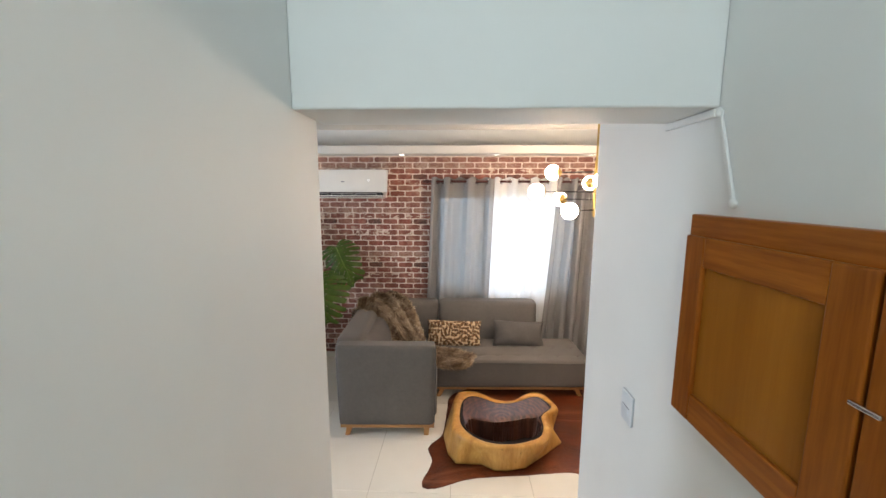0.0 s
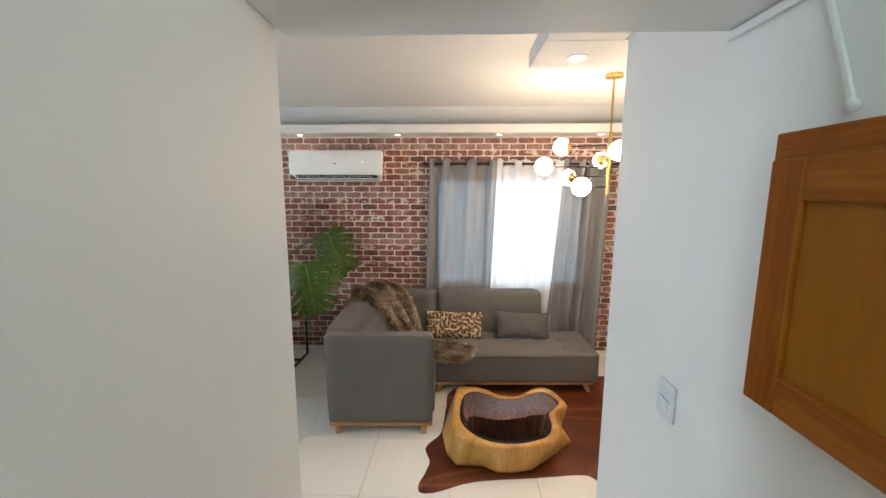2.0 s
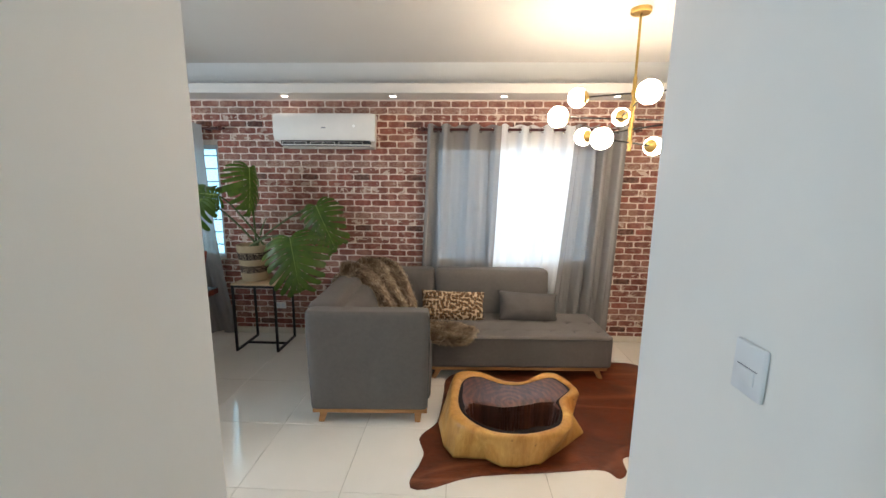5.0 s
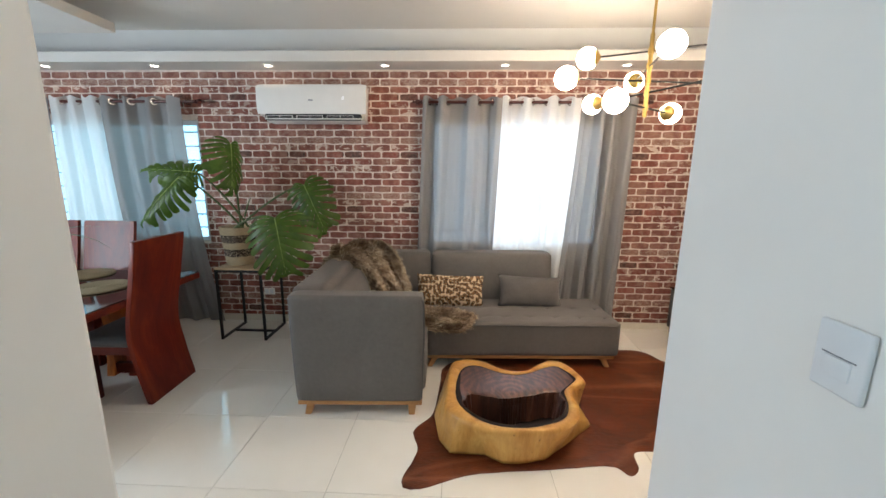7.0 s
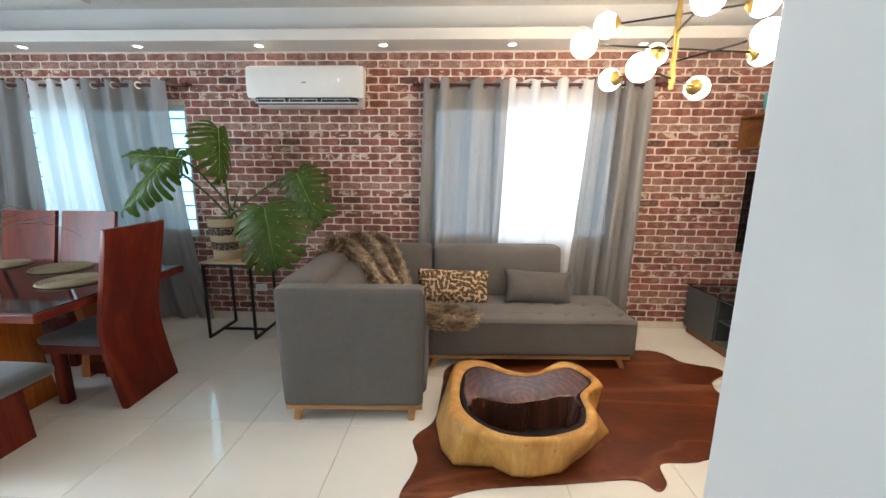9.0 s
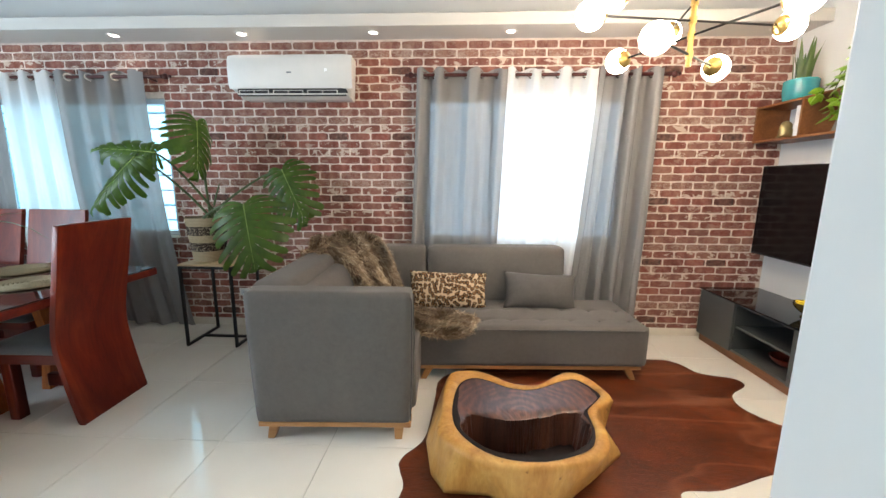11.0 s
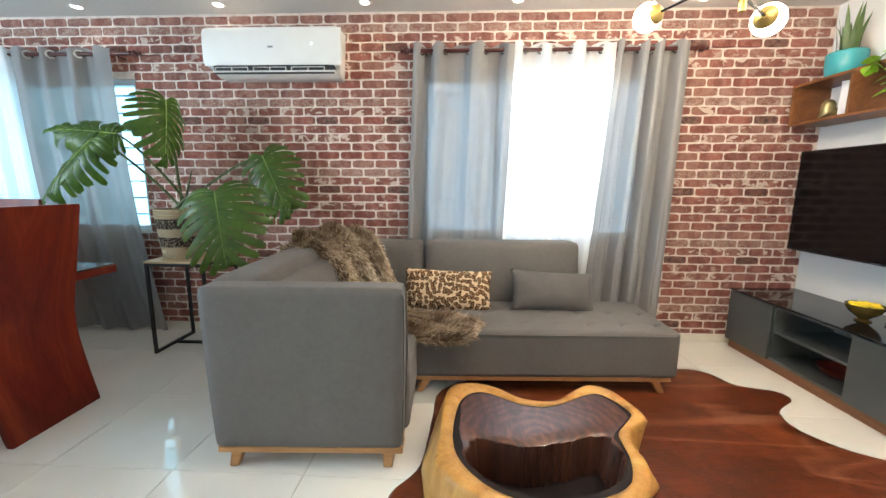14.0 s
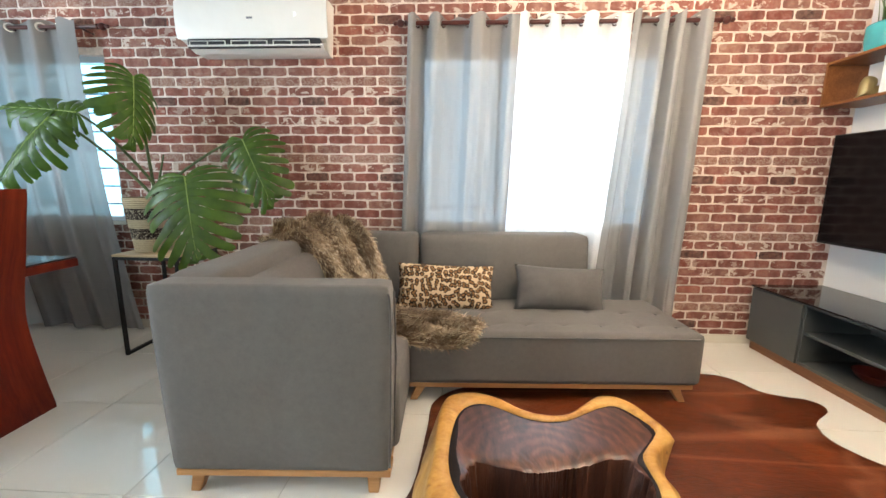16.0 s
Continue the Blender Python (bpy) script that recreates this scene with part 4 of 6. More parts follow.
# ---- fur throw over the sofa corner ----
def fur_throw():
    rnd = random.Random(11)
    top = thing("fur_throw", "long-haired brown faux-fur throw draped over the sofa corner", "throw blanket", SOFA)
    # two edges: from behind the backrest, over its ridge, down to the seat and out over its front
    left = curve_through([(-0.10, 1.05, 0.72), (-0.085, 1.00, 0.855), (0.06, 0.96, 0.895), (0.22, 0.90, 0.80), (0.38, 0.82, 0.62), (0.56, 0.67, 0.455), (0.80, 0.605, 0.425), (1.0, 0.585, 0.395), (1.17, 0.60, 0.375)], 7, False)
    right = curve_through([(0.26, 1.49, 0.82), (0.32, 1.45, 0.905), (0.44, 1.34, 0.925), (0.55, 1.21, 0.84), (0.63, 1.10, 0.65), (0.72, 0.98, 0.455), (0.88, 0.91, 0.425), (1.08, 0.85, 0.425), (1.25, 0.76, 0.42)], 7, False)
    nu, n = 34, len(left)
    base, grid = bmesh.new(), []
    for k in range(n):
        row = []
        t = k / (n - 1)
        for j in range(nu + 1):
            u = j / nu
            p = left[k].lerp(right[k], u)
            nxt = left[min(k + 1, n - 1)].lerp(right[min(k + 1, n - 1)], u) - left[max(k - 1, 0)].lerp(right[max(k - 1, 0)], u)
            up = (right[k] - left[k]).cross(-nxt).normalized()
            up = -up if up.z + 0.4 * up.x - 0.4 * up.y < 0 else up
            fold = 0.042 * math.cos(u * 19 + t * 5 + math.sin(t * 6)) + 0.016 * math.sin(u * 41 - t * 9) + 0.035 * noise.noise(Vector((u * 4, t * 6, 2.0)))
            lump = 0.035 * math.sin(math.pi * u) ** 0.5
            ragged = Vector((0, 0, 0)) if 0 < j < nu else (left[k] - right[k]).normalized() * 0.03 * noise.noise(Vector((t * 12, j, 0)))
            flat = 1.0 if t < 0.55 else max(0.72, 1.0 - 2.2 * (t - 0.55))
            row.append((p + ragged + up * (fold + lump) * flat, up))
        grid.append(row)
    vs = [[base.verts.new(q) for q, _ in row] for row in grid]
    for a, b in zip(vs, vs[1:]):
        for j in range(nu):
            base.faces.new((a[j], a[j + 1], b[j + 1], b[j]))
    bmesh.ops.solidify(base, geom=base.faces[:], thickness=0.008)
    part("backing", base, M_FURBASE, top, smooth="all")
    verts, faces = [], []
    for _ in range(42000):
        k, j = rnd.uniform(0, n - 1.001), rnd.uniform(0, nu - 0.001)
        a, b = int(k), int(j)
        fk, fj = k - a, j - b
        p = grid[a][b][0].lerp(grid[a + 1][b][0], fk).lerp(grid[a][b + 1][0].lerp(grid[a + 1][b + 1][0], fk), fj)
        up = grid[a][b][1]
        flow = (grid[a + 1][b][0] - grid[a][b][0]).normalized()
        clump = noise.noise(p * 14)
        hair = up * rnd.uniform(0.25, 0.7) + flow * (0.75 + 0.3 * clump) + Vector((rnd.gauss(0, 0.28), rnd.gauss(0, 0.28), rnd.gauss(0, 0.18))) + Vector((0, 0.5 * clump, 0))
        if b in (0, nu - 1):
            hair += (grid[a][b][0] - grid[a][nu // 2][0]).normalized() * 0.5
        hair = hair.normalized() * rnd.uniform(0.030, 0.068)
        side = hair.cross(up).normalized() * rnd.uniform(0.0012, 0.0027)
        mid = p + hair * 0.55 + up * 0.004
        i0 = len(verts)
        verts += [p - side, p + side, mid + side * 0.8, mid - side * 0.8, p + hair - up * 0.004 - Vector((0, 0, 0.004))]
        faces += [(i0, i0 + 1, i0 + 2, i0 + 3), (i0 + 3, i0 + 2, i0 + 4)]
    me = bpy.data.meshes.new("fur")
    me.from_pydata(verts, [], faces)
    me.materials.append(M_FUR)
    ob = new("fur", me)
    ob.parent = top
    tagged(ob, "long brown and cream fur", kind="stuff")


fur_throw()

# ---- hide and coffee table ----
HIDE_T = 0.006


def cow_hide():
    edge = curve_through([(-0.14, 2.64), (-0.04, 2.60), (0.24, 2.71), (0.66, 2.765), (1.02, 2.81), (1.11, 2.745), (1.18, 2.80), (1.22, 2.93), (1.42, 2.955), (1.74, 3.07), (1.96, 3.10),
                          (2.16, 3.24), (2.29, 3.35), (2.10, 3.46), (1.98, 3.64), (2.03, 3.80), (2.20, 3.93), (2.19, 4.03), (1.99, 4.10), (1.80, 4.30), (1.10, 4.28), (0.40, 4.12), (0.06, 3.92),
                          (0.02, 3.62), (-0.01, 3.25), (-0.12, 3.06), (-0.08, 2.88)], 7)
    c = Vector((0.95, 3.42))
    bm = bmesh.new()
    n = len(edge)
    rings = []
    for s in (1.0, 0.985, 0.93, 0.8, 0.62, 0.42, 0.2):
        ring = []
        for i, e in enumerate(edge):
            rag = 0.006 * noise.noise(Vector((i * 0.9, 0, 4))) if s > 0.9 else 0
            p = c + (e - c) * (s + rag)
            lift = 0.010 * max(0, noise.noise(Vector((p.x * 2.6, p.y * 3.4, 1)))) * (0.6 if s < 1 else 1.1)
            ring.append(bm.verts.new((p.x, p.y, HIDE_T * (0.25 if s == 1.0 else 1) + lift)))
        rings.append(ring)
    mid = bm.verts.new((c.x, c.y, HIDE_T))
    for a, b in zip(rings, rings[1:]):
        for i in range(n):
            bm.faces.new((a[i], a[(i + 1) % n], b[(i + 1) % n], b[i]))
    for i in range(n):
        bm.faces.new((rings[-1][i], rings[-1][(i + 1) % n], mid))
    low = [bm.verts.new((v.co.x, v.co.y, 0.0005)) for v in rings[0]]
    for i in range(n):
        bm.faces.new((low[i], low[(i + 1) % n], rings[0][(i + 1) % n], rings[0][i]))
    ob = mesh_object("cowhide_rug", bm, M_HIDE, "all")
    return tagged(ob, "reddish brown cowhide rug lying on the tile floor", "rug")


cow_hide()
TABLE_H = 0.225


def polar(points, middle, n, smooth=True):
    """Radii of an outline round a middle point at n even angles."""
    line = curve_through([(x, y) for x, y in points], 8) if smooth else [Vector(q) for q in points]
    seen = sorted((math.atan2(q.y - middle.y, q.x - middle.x) % (2 * math.pi), (q - middle.to_2d()).length) for q in line)
    seen = [(seen[-1][0] - 2 * math.pi, seen[-1][1])] + seen + [(seen[0][0] + 2 * math.pi, seen[0][1])]
    out, k = [], 0
    for i in range(n):
        a = 2 * math.pi * i / n
        while seen[k + 1][0] < a:
            k += 1
        (a0, r0), (a1, r1) = seen[k], seen[k + 1]
        # straight from point to point
        p0, p1 = Vector((r0 * math.cos(a0), r0 * math.sin(a0))), Vector((r1 * math.cos(a1), r1 * math.sin(a1)))
        d, e = Vector((math.cos(a), math.sin(a))), p1 - p0
        cross = d.x * e.y - d.y * e.x
        out.append((p0.x * e.y - p0.y * e.x) / cross if abs(cross) > 1e-6 else r0)
    return out


def coffee_table():
    top = thing("coffee_table", "live-edge golden wood stump coffee table with hollow dark heartwood", "coffee table", pose(0, 0, HIDE_T + 0.006))
    h, n = TABLE_H, 192
    c = Vector((0.52, 3.02, 0))
    rim = polar([(0.09, 3.40), (0.125, 3.56), (0.245, 3.60), (0.355, 3.56), (0.46, 3.47), (0.56, 3.435), (0.655, 3.45), (0.755, 3.54), (0.855, 3.615), (0.955, 3.57), (1.015, 3.42), (1.03, 3.31),
                 (0.935, 3.235), (0.89, 3.13), (0.895, 3.01), (0.84, 2.88), (0.70, 2.80), (0.51, 2.765), (0.335, 2.775), (0.185, 2.85), (0.08, 2.98), (0.085, 3.17)], c, n)
    dark = polar([(0.185, 3.44), (0.295, 3.508), (0.478, 3.405), (0.63, 3.405), (0.81, 3.51), (0.90, 3.515), (0.975, 3.37), (0.93, 3.29), (0.855, 3.20), (0.84, 3.05), (0.785, 2.915), (0.655, 2.84),
                  (0.52, 2.808), (0.365, 2.825), (0.245, 2.905), (0.160, 3.04), (0.145, 3.22)], c, n)
    hole = polar([(0.19, 3.05), (0.25, 3.15), (0.355, 3.126), (0.47, 3.116), (0.66, 3.165), (0.745, 3.20), (0.81, 3.18), (0.83, 3.07), (0.77, 2.95), (0.65, 2.872), (0.48, 2.84), (0.32, 2.885), (0.225, 2.97)], c, n)
    # the foot flares out and was hewn in flat facets
    foot = polar([(0.0, 3.20), (0.045, 2.96), (0.115, 2.85), (0.32, 2.845), (0.41, 2.785), (0.51, 2.785), (0.66, 2.825), (0.84, 2.98), (1.03, 3.15), (0.975, 3.30), (1.02, 3.46), (0.95, 3.58), (0.80, 3.60),
                  (0.60, 3.48), (0.40, 3.50), (0.20, 3.62), (0.06, 3.60), (0.02, 3.40)], c, n, False)
    ways = [Vector((math.cos(2 * math.pi * i / n), math.sin(2 * math.pi * i / n), 0)) for i in range(n)]

    def ring(bm, radii, z, shift=0.0):
        return [bm.verts.new(Vector((c.x, c.y, z)) + ways[i] * (radii[i] + shift)) for i in range(n)]

    def skin(bm, rings):
        for a, b in zip(rings, rings[1:]):
            for i in range(n):
                bm.faces.new((a[i], a[(i + 1) % n], b[(i + 1) % n], b[i]))

    # golden outer shell with a rounded lip
    bm = bmesh.new()
    levels = []
    for k in range(10):
        t = k / 9
        radii = []
        for i in range(n):
            ease = t ** 1.25
            lump = 0.010 * noise.noise(Vector((ways[i].x * 3, ways[i].y * 3, t * 2))) + 0.004 * noise.noise(Vector((ways[i].x * 14, ways[i].y * 14, t * 6)))
            radii.append(foot[i] * (1 - ease) + (rim[i] + 0.002) * ease + lump * math.sin(math.pi * min(1, t + 0.15)))
        levels.append(ring(bm, radii, h * (0.02 + 0.90 * t)))
    for s, z in ((0.05, h * 0.975), (0.16, h), (0.40, h + 0.004), (0.72, h + 0.001), (0.96, h - 0.006), (1.0, h - 0.018)):
        levels.append(ring(bm, [rim[i] + (dark[i] - rim[i]) * s + 0.002 * noise.noise(ways[i] * 7) for i in range(n)], z))
    skin(bm, levels)
    bm.faces.new(levels[0][::-1])
    part("stump", bm, M_SAP, top, "golden live-edge sapwood", smooth="all")
    # near-black border, wider on the near side, then the polished heartwood down to the hollow
    border = []
    for i in range(n):
        wide = 0.050 - 0.046 * max(0.0, ways[i].y) + 0.010 * noise.noise(ways[i] * 4) + 0.005 * noise.noise(ways[i] * 15)
        border.append(min(wide, 0.8 * (dark[i] - hole[i])))
    bm = bmesh.new()
    edge = [dark[i] + 0.002 for i in range(n)]
    inner = [dark[i] - border[i] for i in range(n)]
    skin(bm, [ring(bm, edge, h - 0.009), ring(bm, dark, h - 0.0075, -0.006), ring(bm, inner, h - 0.0085)])
    part("dark_ring", bm, M_RIM, top, "near-black heartwood border", smooth="all")
    rnd = random.Random(4)
    torn = [hole[i] * (1 + (rnd.uniform(-0.045, 0.045) if ways[i].y > 0.1 else rnd.uniform(-0.008, 0.008))) for i in range(n)]
    bm = bmesh.new()
    rows = []
    for s in (0.0, 0.2, 0.45, 0.7, 0.95, 1.0):
        rows.append(ring(bm, [inner[i] + 0.001 + (torn[i] - inner[i] - 0.001) * s for i in range(n)], h - 0.0088 - 0.008 * s - (0.006 if s == 1.0 else 0)))
    skin(bm, rows)
    part("heartwood_top", bm, M_HEART, top, "polished dark heartwood top", smooth="all")
    # ragged walls of the hollow
    bm = bmesh.new()
    rows = []
    for k in range(8):
        t = k / 7
        radii = []
        for i in range(n):
            ridge = 0.020 * noise.noise(Vector((i * 0.42, t * 0.7, 9))) + 0.010 * (1 if (i // 2) % 2 else -1) * abs(noise.noise(Vector((i // 2, 0, 5))))
            radii.append(torn[i] * (1 - 0.10 * t) + ridge * min(1, t * 4))
        rows.append(ring(bm, radii, h - 0.022 - (h - 0.045) * t))
    skin(bm, rows)
    # near-black sheet: the shade deep in the hollow is put into its colour
    floor = bmesh.new()
    floor.faces.new([floor.verts.new(v.co + Vector((0, 0, 0.002))) for v in rows[-1]])
    part("hollow_floor", floor, M_RIM, top, "near-black bottom of the hollow, shade in its colour")
    part("hollow", bm, M_CAVITY, top, "split fibrous inside of the hollow", smooth=True)


coffee_table()


# ---- monstera on its stand ----
def plant_stand():
    top = thing("plant_stand", "square black metal plant stand with pale board top", "plant stand", pose(-1.94, 4.535, 0))
    w, d, h, s = 0.215, 0.205, 0.705, 0.011
    for sx in (-1, 1):
        for sy in (-1, 1):
            part("leg", box(sx * w - s, sy * d - s, 0, sx * w + s, sy * d + s, h, 0.002, 1), M_BLACK, top)
        part("side_rail", box(sx * w - s, -d + s, 0, sx * w + s, d - s, 2 * s, 0.002, 1), M_BLACK, top)
        part("top_rail", box(sx * w - s, -d + s, h - 2 * s, sx * w + s, d - s, h, 0.002, 1), M_BLACK, top)
    part("cross_rail", box(-w + s, -s, 0, w - s, s, 2 * s, 0.002, 1), M_BLACK, top)
    for sy in (-1, 1):
        part("top_rail", box(-w + s, sy * d - s, h - 2 * s, w - s, sy * d + s, h, 0.002, 1), M_BLACK, top)
    part("board", box(-w - 0.012, -d - 0.012, h, w + 0.012, d + 0.012, h + 0.016, 0.003), M_STANDTOP, top, "pale wooden board")


plant_stand()


def monstera_leaf(length, width, droop, seed, fold=0.13, deep=(0.30, 0.55), gaps=(0.30, 0.52)):
    """A heart-shaped split leaf: base at the origin, tip along +y, top side +z."""
    rnd = random.Random(seed)
    bm = bmesh.new()
    lobes = 11

    def rib_at(s):
        return Vector((0, length * 0.92 * s ** 1.8, 0))

    def edge_at(s):
        a = math.pi * 0.88 * (1 - s)
        y = 0.34 + (0.66 if math.cos(a) > 0 else 0.50) * math.cos(a)
        return Vector((width / 2 * math.sin(a) ** 0.8 * (1.06 - 0.30 * s), length * y, 0))

    def shape(p):
        u, t = p.x / (width / 2), p.y / length
        return Vector((p.x, p.y, -droop * t * abs(t) * length - fold * width * u * u + 0.010 * math.sin(t * 19 + seed) * abs(u) + 0.05 * width * abs(u) * (1 - abs(u))))

    for side in (1, -1):
        for i in range(lobes):
            s0, s1 = i / lobes, (i + 1) / lobes
            cut = rnd.uniform(*deep)
            wide = rnd.uniform(*gaps) if rnd.random() < 0.85 else 0.1
            lift = rnd.uniform(-0.022, 0.022)
            reach = rnd.uniform(0.90, 1.06)
            hole = rnd.uniform(0.14, 0.26)
            rows = []
            for k in range(19):
                f = k / 18
                gap = 0.0 if f < cut else wide * ((f - cut) / (1 - cut)) ** 0.55
                if hole < f < hole + 0.09 and i % 3:
                    gap = 0.16
                tip = 1.0 if f < 0.90 else max(0.5, 1 - ((f - 0.90) / 0.10) ** 2 * 0.5)
                mid = (s0 + s1) / 2 + 0.02 * math.sin(f * 3)
                half = (s1 - s0) / 2 * (1 - gap) * tip
                row = []
                for e in (-1, 0, 1):
                    s = min(1.0, max(0.0, mid + e * half))
                    q = rib_at(s).lerp(edge_at(s) * (reach if f > 0.5 else 1), f)
                    q.y += 0.06 * length * math.sin(math.pi * f) * (s - 0.75)
                    q = shape(q)
                    q.x *= side
                    q.z += (0.006 if e == 0 else 0) + f * f * lift - 0.035 * f ** 4
                    row.append(bm.verts.new(q))
                rows.append(row)
            for a, b in zip(rows, rows[1:]):
                bm.faces.new((a[0], b[0], b[1], a[1]))
                bm.faces.new((a[1], b[1], b[2], a[2]))
    rib = tube([shape(rib_at(s)) + Vector((0, 0, 0.004)) for s in (0, 0.2, 0.4, 0.6, 0.8, 1.0)], 0.0055, 6, 0.3)
    return bm, rib


def leaf_pose(base, tip, normal):
    """Puts a leaf's base and tip in place with its top side to the normal."""
    y = (Vector(tip) - Vector(base)).normalized()
    z = Vector(normal) - y * Vector(normal).dot(y)
    z.normalize()
    x = y.cross(z)
    m = Matrix((x, y, z)).transposed().to_4x4()
    m.translation = base
    return m


def monstera():
    bx, by, bz = -2.02, 4.53, 0.721
    top = thing("potted_monstera", "monstera with large split leaves in a woven pot", "potted plant", pose(bx, by, bz))
    def radius(z):
        return 0.118 + 0.040 * z / 0.375
    pot = part("pot", lathe([(0.0, 0.0), (radius(0) - 0.01, 0.0), (radius(0), 0.012), (radius(0.18), 0.18), (radius(0.36), 0.36), (radius(0.375) + 0.004, 0.375), (radius(0.375) - 0.012, 0.375), (0.13, 0.33), (0.0, 0.33)], 40), M_BASKET, top, "pale woven basket pot", smooth=True)
    z = 0.010
    while z < 0.37:
        dark = 0.085 < z < 0.165 or 0.225 < z < 0.30
        ring = [(radius(z) * math.cos(2 * math.pi * i / 40), radius(z) * math.sin(2 * math.pi * i / 40), z) for i in range(41)]
        part("weave_ring", tube(ring, 0.0062, 5), M_BASKETDARK if dark else M_BASKET, pot, "dark patterned weave" if dark else "", smooth="all")
        z += 0.0125
    part("soil", lathe([(0.0, 0.345), (0.10, 0.343), (0.143, 0.335)], 24), M_SOIL, top)
    leaves = (((-1.42, 4.08, 1.235), (-1.27, 3.88, 0.765), (0.10, -0.93, 0.30), 0.66, 0.06, 1),
              ((-1.36, 4.60, 1.50), (-1.13, 4.50, 1.03), (0.05, -0.95, 0.25), 0.50, 0.06, 2),
              ((-1.945, 4.42, 1.87), (-1.88, 4.30, 1.42), (0.93, -0.36, 0.10), 0.43, 0.10, 3),
              ((-2.26, 4.15, 1.575), (-2.66, 4.06, 1.19), (-0.30, -0.86, 0.36), 0.34, 0.12, 4),
              ((-2.14, 4.20, 1.61), (-2.60, 4.14, 1.66), (0.05, -0.85, 0.50), 0.34, 0.10, 5))
    inv = Matrix.Translation((-bx, -by, -bz))
    for base, tip, nrm, w, droop, seed in leaves:
        m = inv @ leaf_pose(base, tip, nrm)
        bm, rib = monstera_leaf((Vector(tip) - Vector(base)).length, w, droop, seed, {3: 0.24, 4: 0.36, 5: 0.30}.get(seed, 0.13), (0.55, 0.85) if seed == 5 else (0.30, 0.55))
        bmesh.ops.transform(bm, matrix=m, verts=bm.verts)
        bmesh.ops.transform(rib, matrix=m, verts=rib.verts)
        leaf = part("leaf", bm, M_LEAF, top, "large glossy split leaf", smooth="all")
        part("midrib", rib, M_RIB, leaf, "pale midrib", smooth="all")
        e = inv @ Vector(base)
        root = Vector((0.05 * (seed - 2.5), 0.02 * (seed % 2), 0.33))
        way = [root, root.lerp(e, 0.35) + Vector((0, 0, 0.05)), root.lerp(e, 0.75) + Vector((0, 0, 0.05)), e]
        part("stem", tube(curve_through(way, 6, False), 0.011, 8, 0.6), M_STEM, top, smooth="all")
    bud = [(0.04, 0, 0.33), (0.10, -0.03, 0.48), (0.16, -0.06, 0.60), (0.21, -0.10, 0.66)]
    part("stem", tube(curve_through(bud, 5, False), 0.012, 8, 0.25), M_STEM, top, smooth="all")


monstera()
outlet = thing("wall_outlet", "white double wall socket on the brick wall", "socket", pose(-1.908, WALL_Y, 0.34))
bm = box(-0.058, -0.013, -0.037, 0.058, 0.0, 0.037, 0.004)
part("plate", bm, M_PLASTIC, outlet)
for sx in (-0.026, 0.026):
    part("socket", box(sx - 0.017, -0.0145, -0.024, sx + 0.017, -0.012, 0.024, 0.003), M_SWITCH, outlet)


# ---- television wall ----
def tv_cabinet():
    """Local y runs from the brick wall towards the passage (negative), x = 0 is the front face."""
    top = thing("tv_cabinet", "low grey lacquer television cabinet with black glass top", "tv cabinet", pose(2.355, 4.785, 0, 0, 0, 1.5))
    L, D = 1.95, 0.46
    part("plinth", box(0.02, -L + 0.02, 0.0, D - 0.02, -0.02, 0.065, 0.003), M_PLINTH, top, "brown wooden plinth")
    bm = box(0.02, -L, 0.065, D, 0.0, 0.085, 0.002)
    for y in (0.0, -0.405, -0.965, -L + 0.018):
        box(0.02, y - 0.018, 0.085, D, y, 0.472, 0.002, bm=bm)
    box(0.02, -L, 0.452, D, 0.0, 0.474, 0.002, bm=bm)
    box(D - 0.015, -L + 0.02, 0.085, D - 0.003, -0.02, 0.452, bm=bm)
    part("carcass", bm, M_CABGREY, top)
    part("door", box(0.0, -0.415, 0.068, 0.0185, -0.002, 0.466, 0.002), M_CABGREY, top, "flat grey door")
    part("door", box(0.0, -1.46, 0.068, 0.0185, -0.958, 0.466, 0.002), M_CABGREY, top, "flat grey door")
    part("door", box(0.0, -L + 0.002, 0.068, 0.0185, -1.464, 0.466, 0.002), M_CABGREY, top, "flat grey door")
    part("shelf", box(0.03, -0.962, 0.265, D - 0.02, -0.425, 0.283, 0.002), M_CABGREY, top)
    part("glass_top", box(-0.012, -L - 0.008, 0.475, D + 0.05, 0.006, 0.487, 0.003), M_BLACKGLASS, top, "reflective black glass top")


tv_cabinet()


def television():
    top = thing("television", "large flat black television on the white wall", "television", pose(2.70, 4.735, 0.82, 0, 0, 0))
    L, H = 1.30, 0.735
    part("bezel", box(0.0, -L, 0.0, 0.035, 0.0, H, 0.004), M_BLACK, top)
    part("screen", box(-0.0025, -L + 0.008, 0.014, 0.004, -0.008, H - 0.008, 0.001), M_SCREEN, top, "dark glossy screen")
    part("back_box", box(0.035, -L + 0.2, 0.1, 0.07, -0.2, 0.5, 0.01), M_BLACK, top)
    part("wall_bracket", box(0.07, -L / 2 - 0.2, 0.2, 0.20, -L / 2 + 0.2, 0.45, 0.004), M_BLACK, top)
    part("logo_bar", box(-0.0032, -L / 2 - 0.025, 0.005, 0.0, -L / 2 + 0.025, 0.010), M_BAR, top)


television()


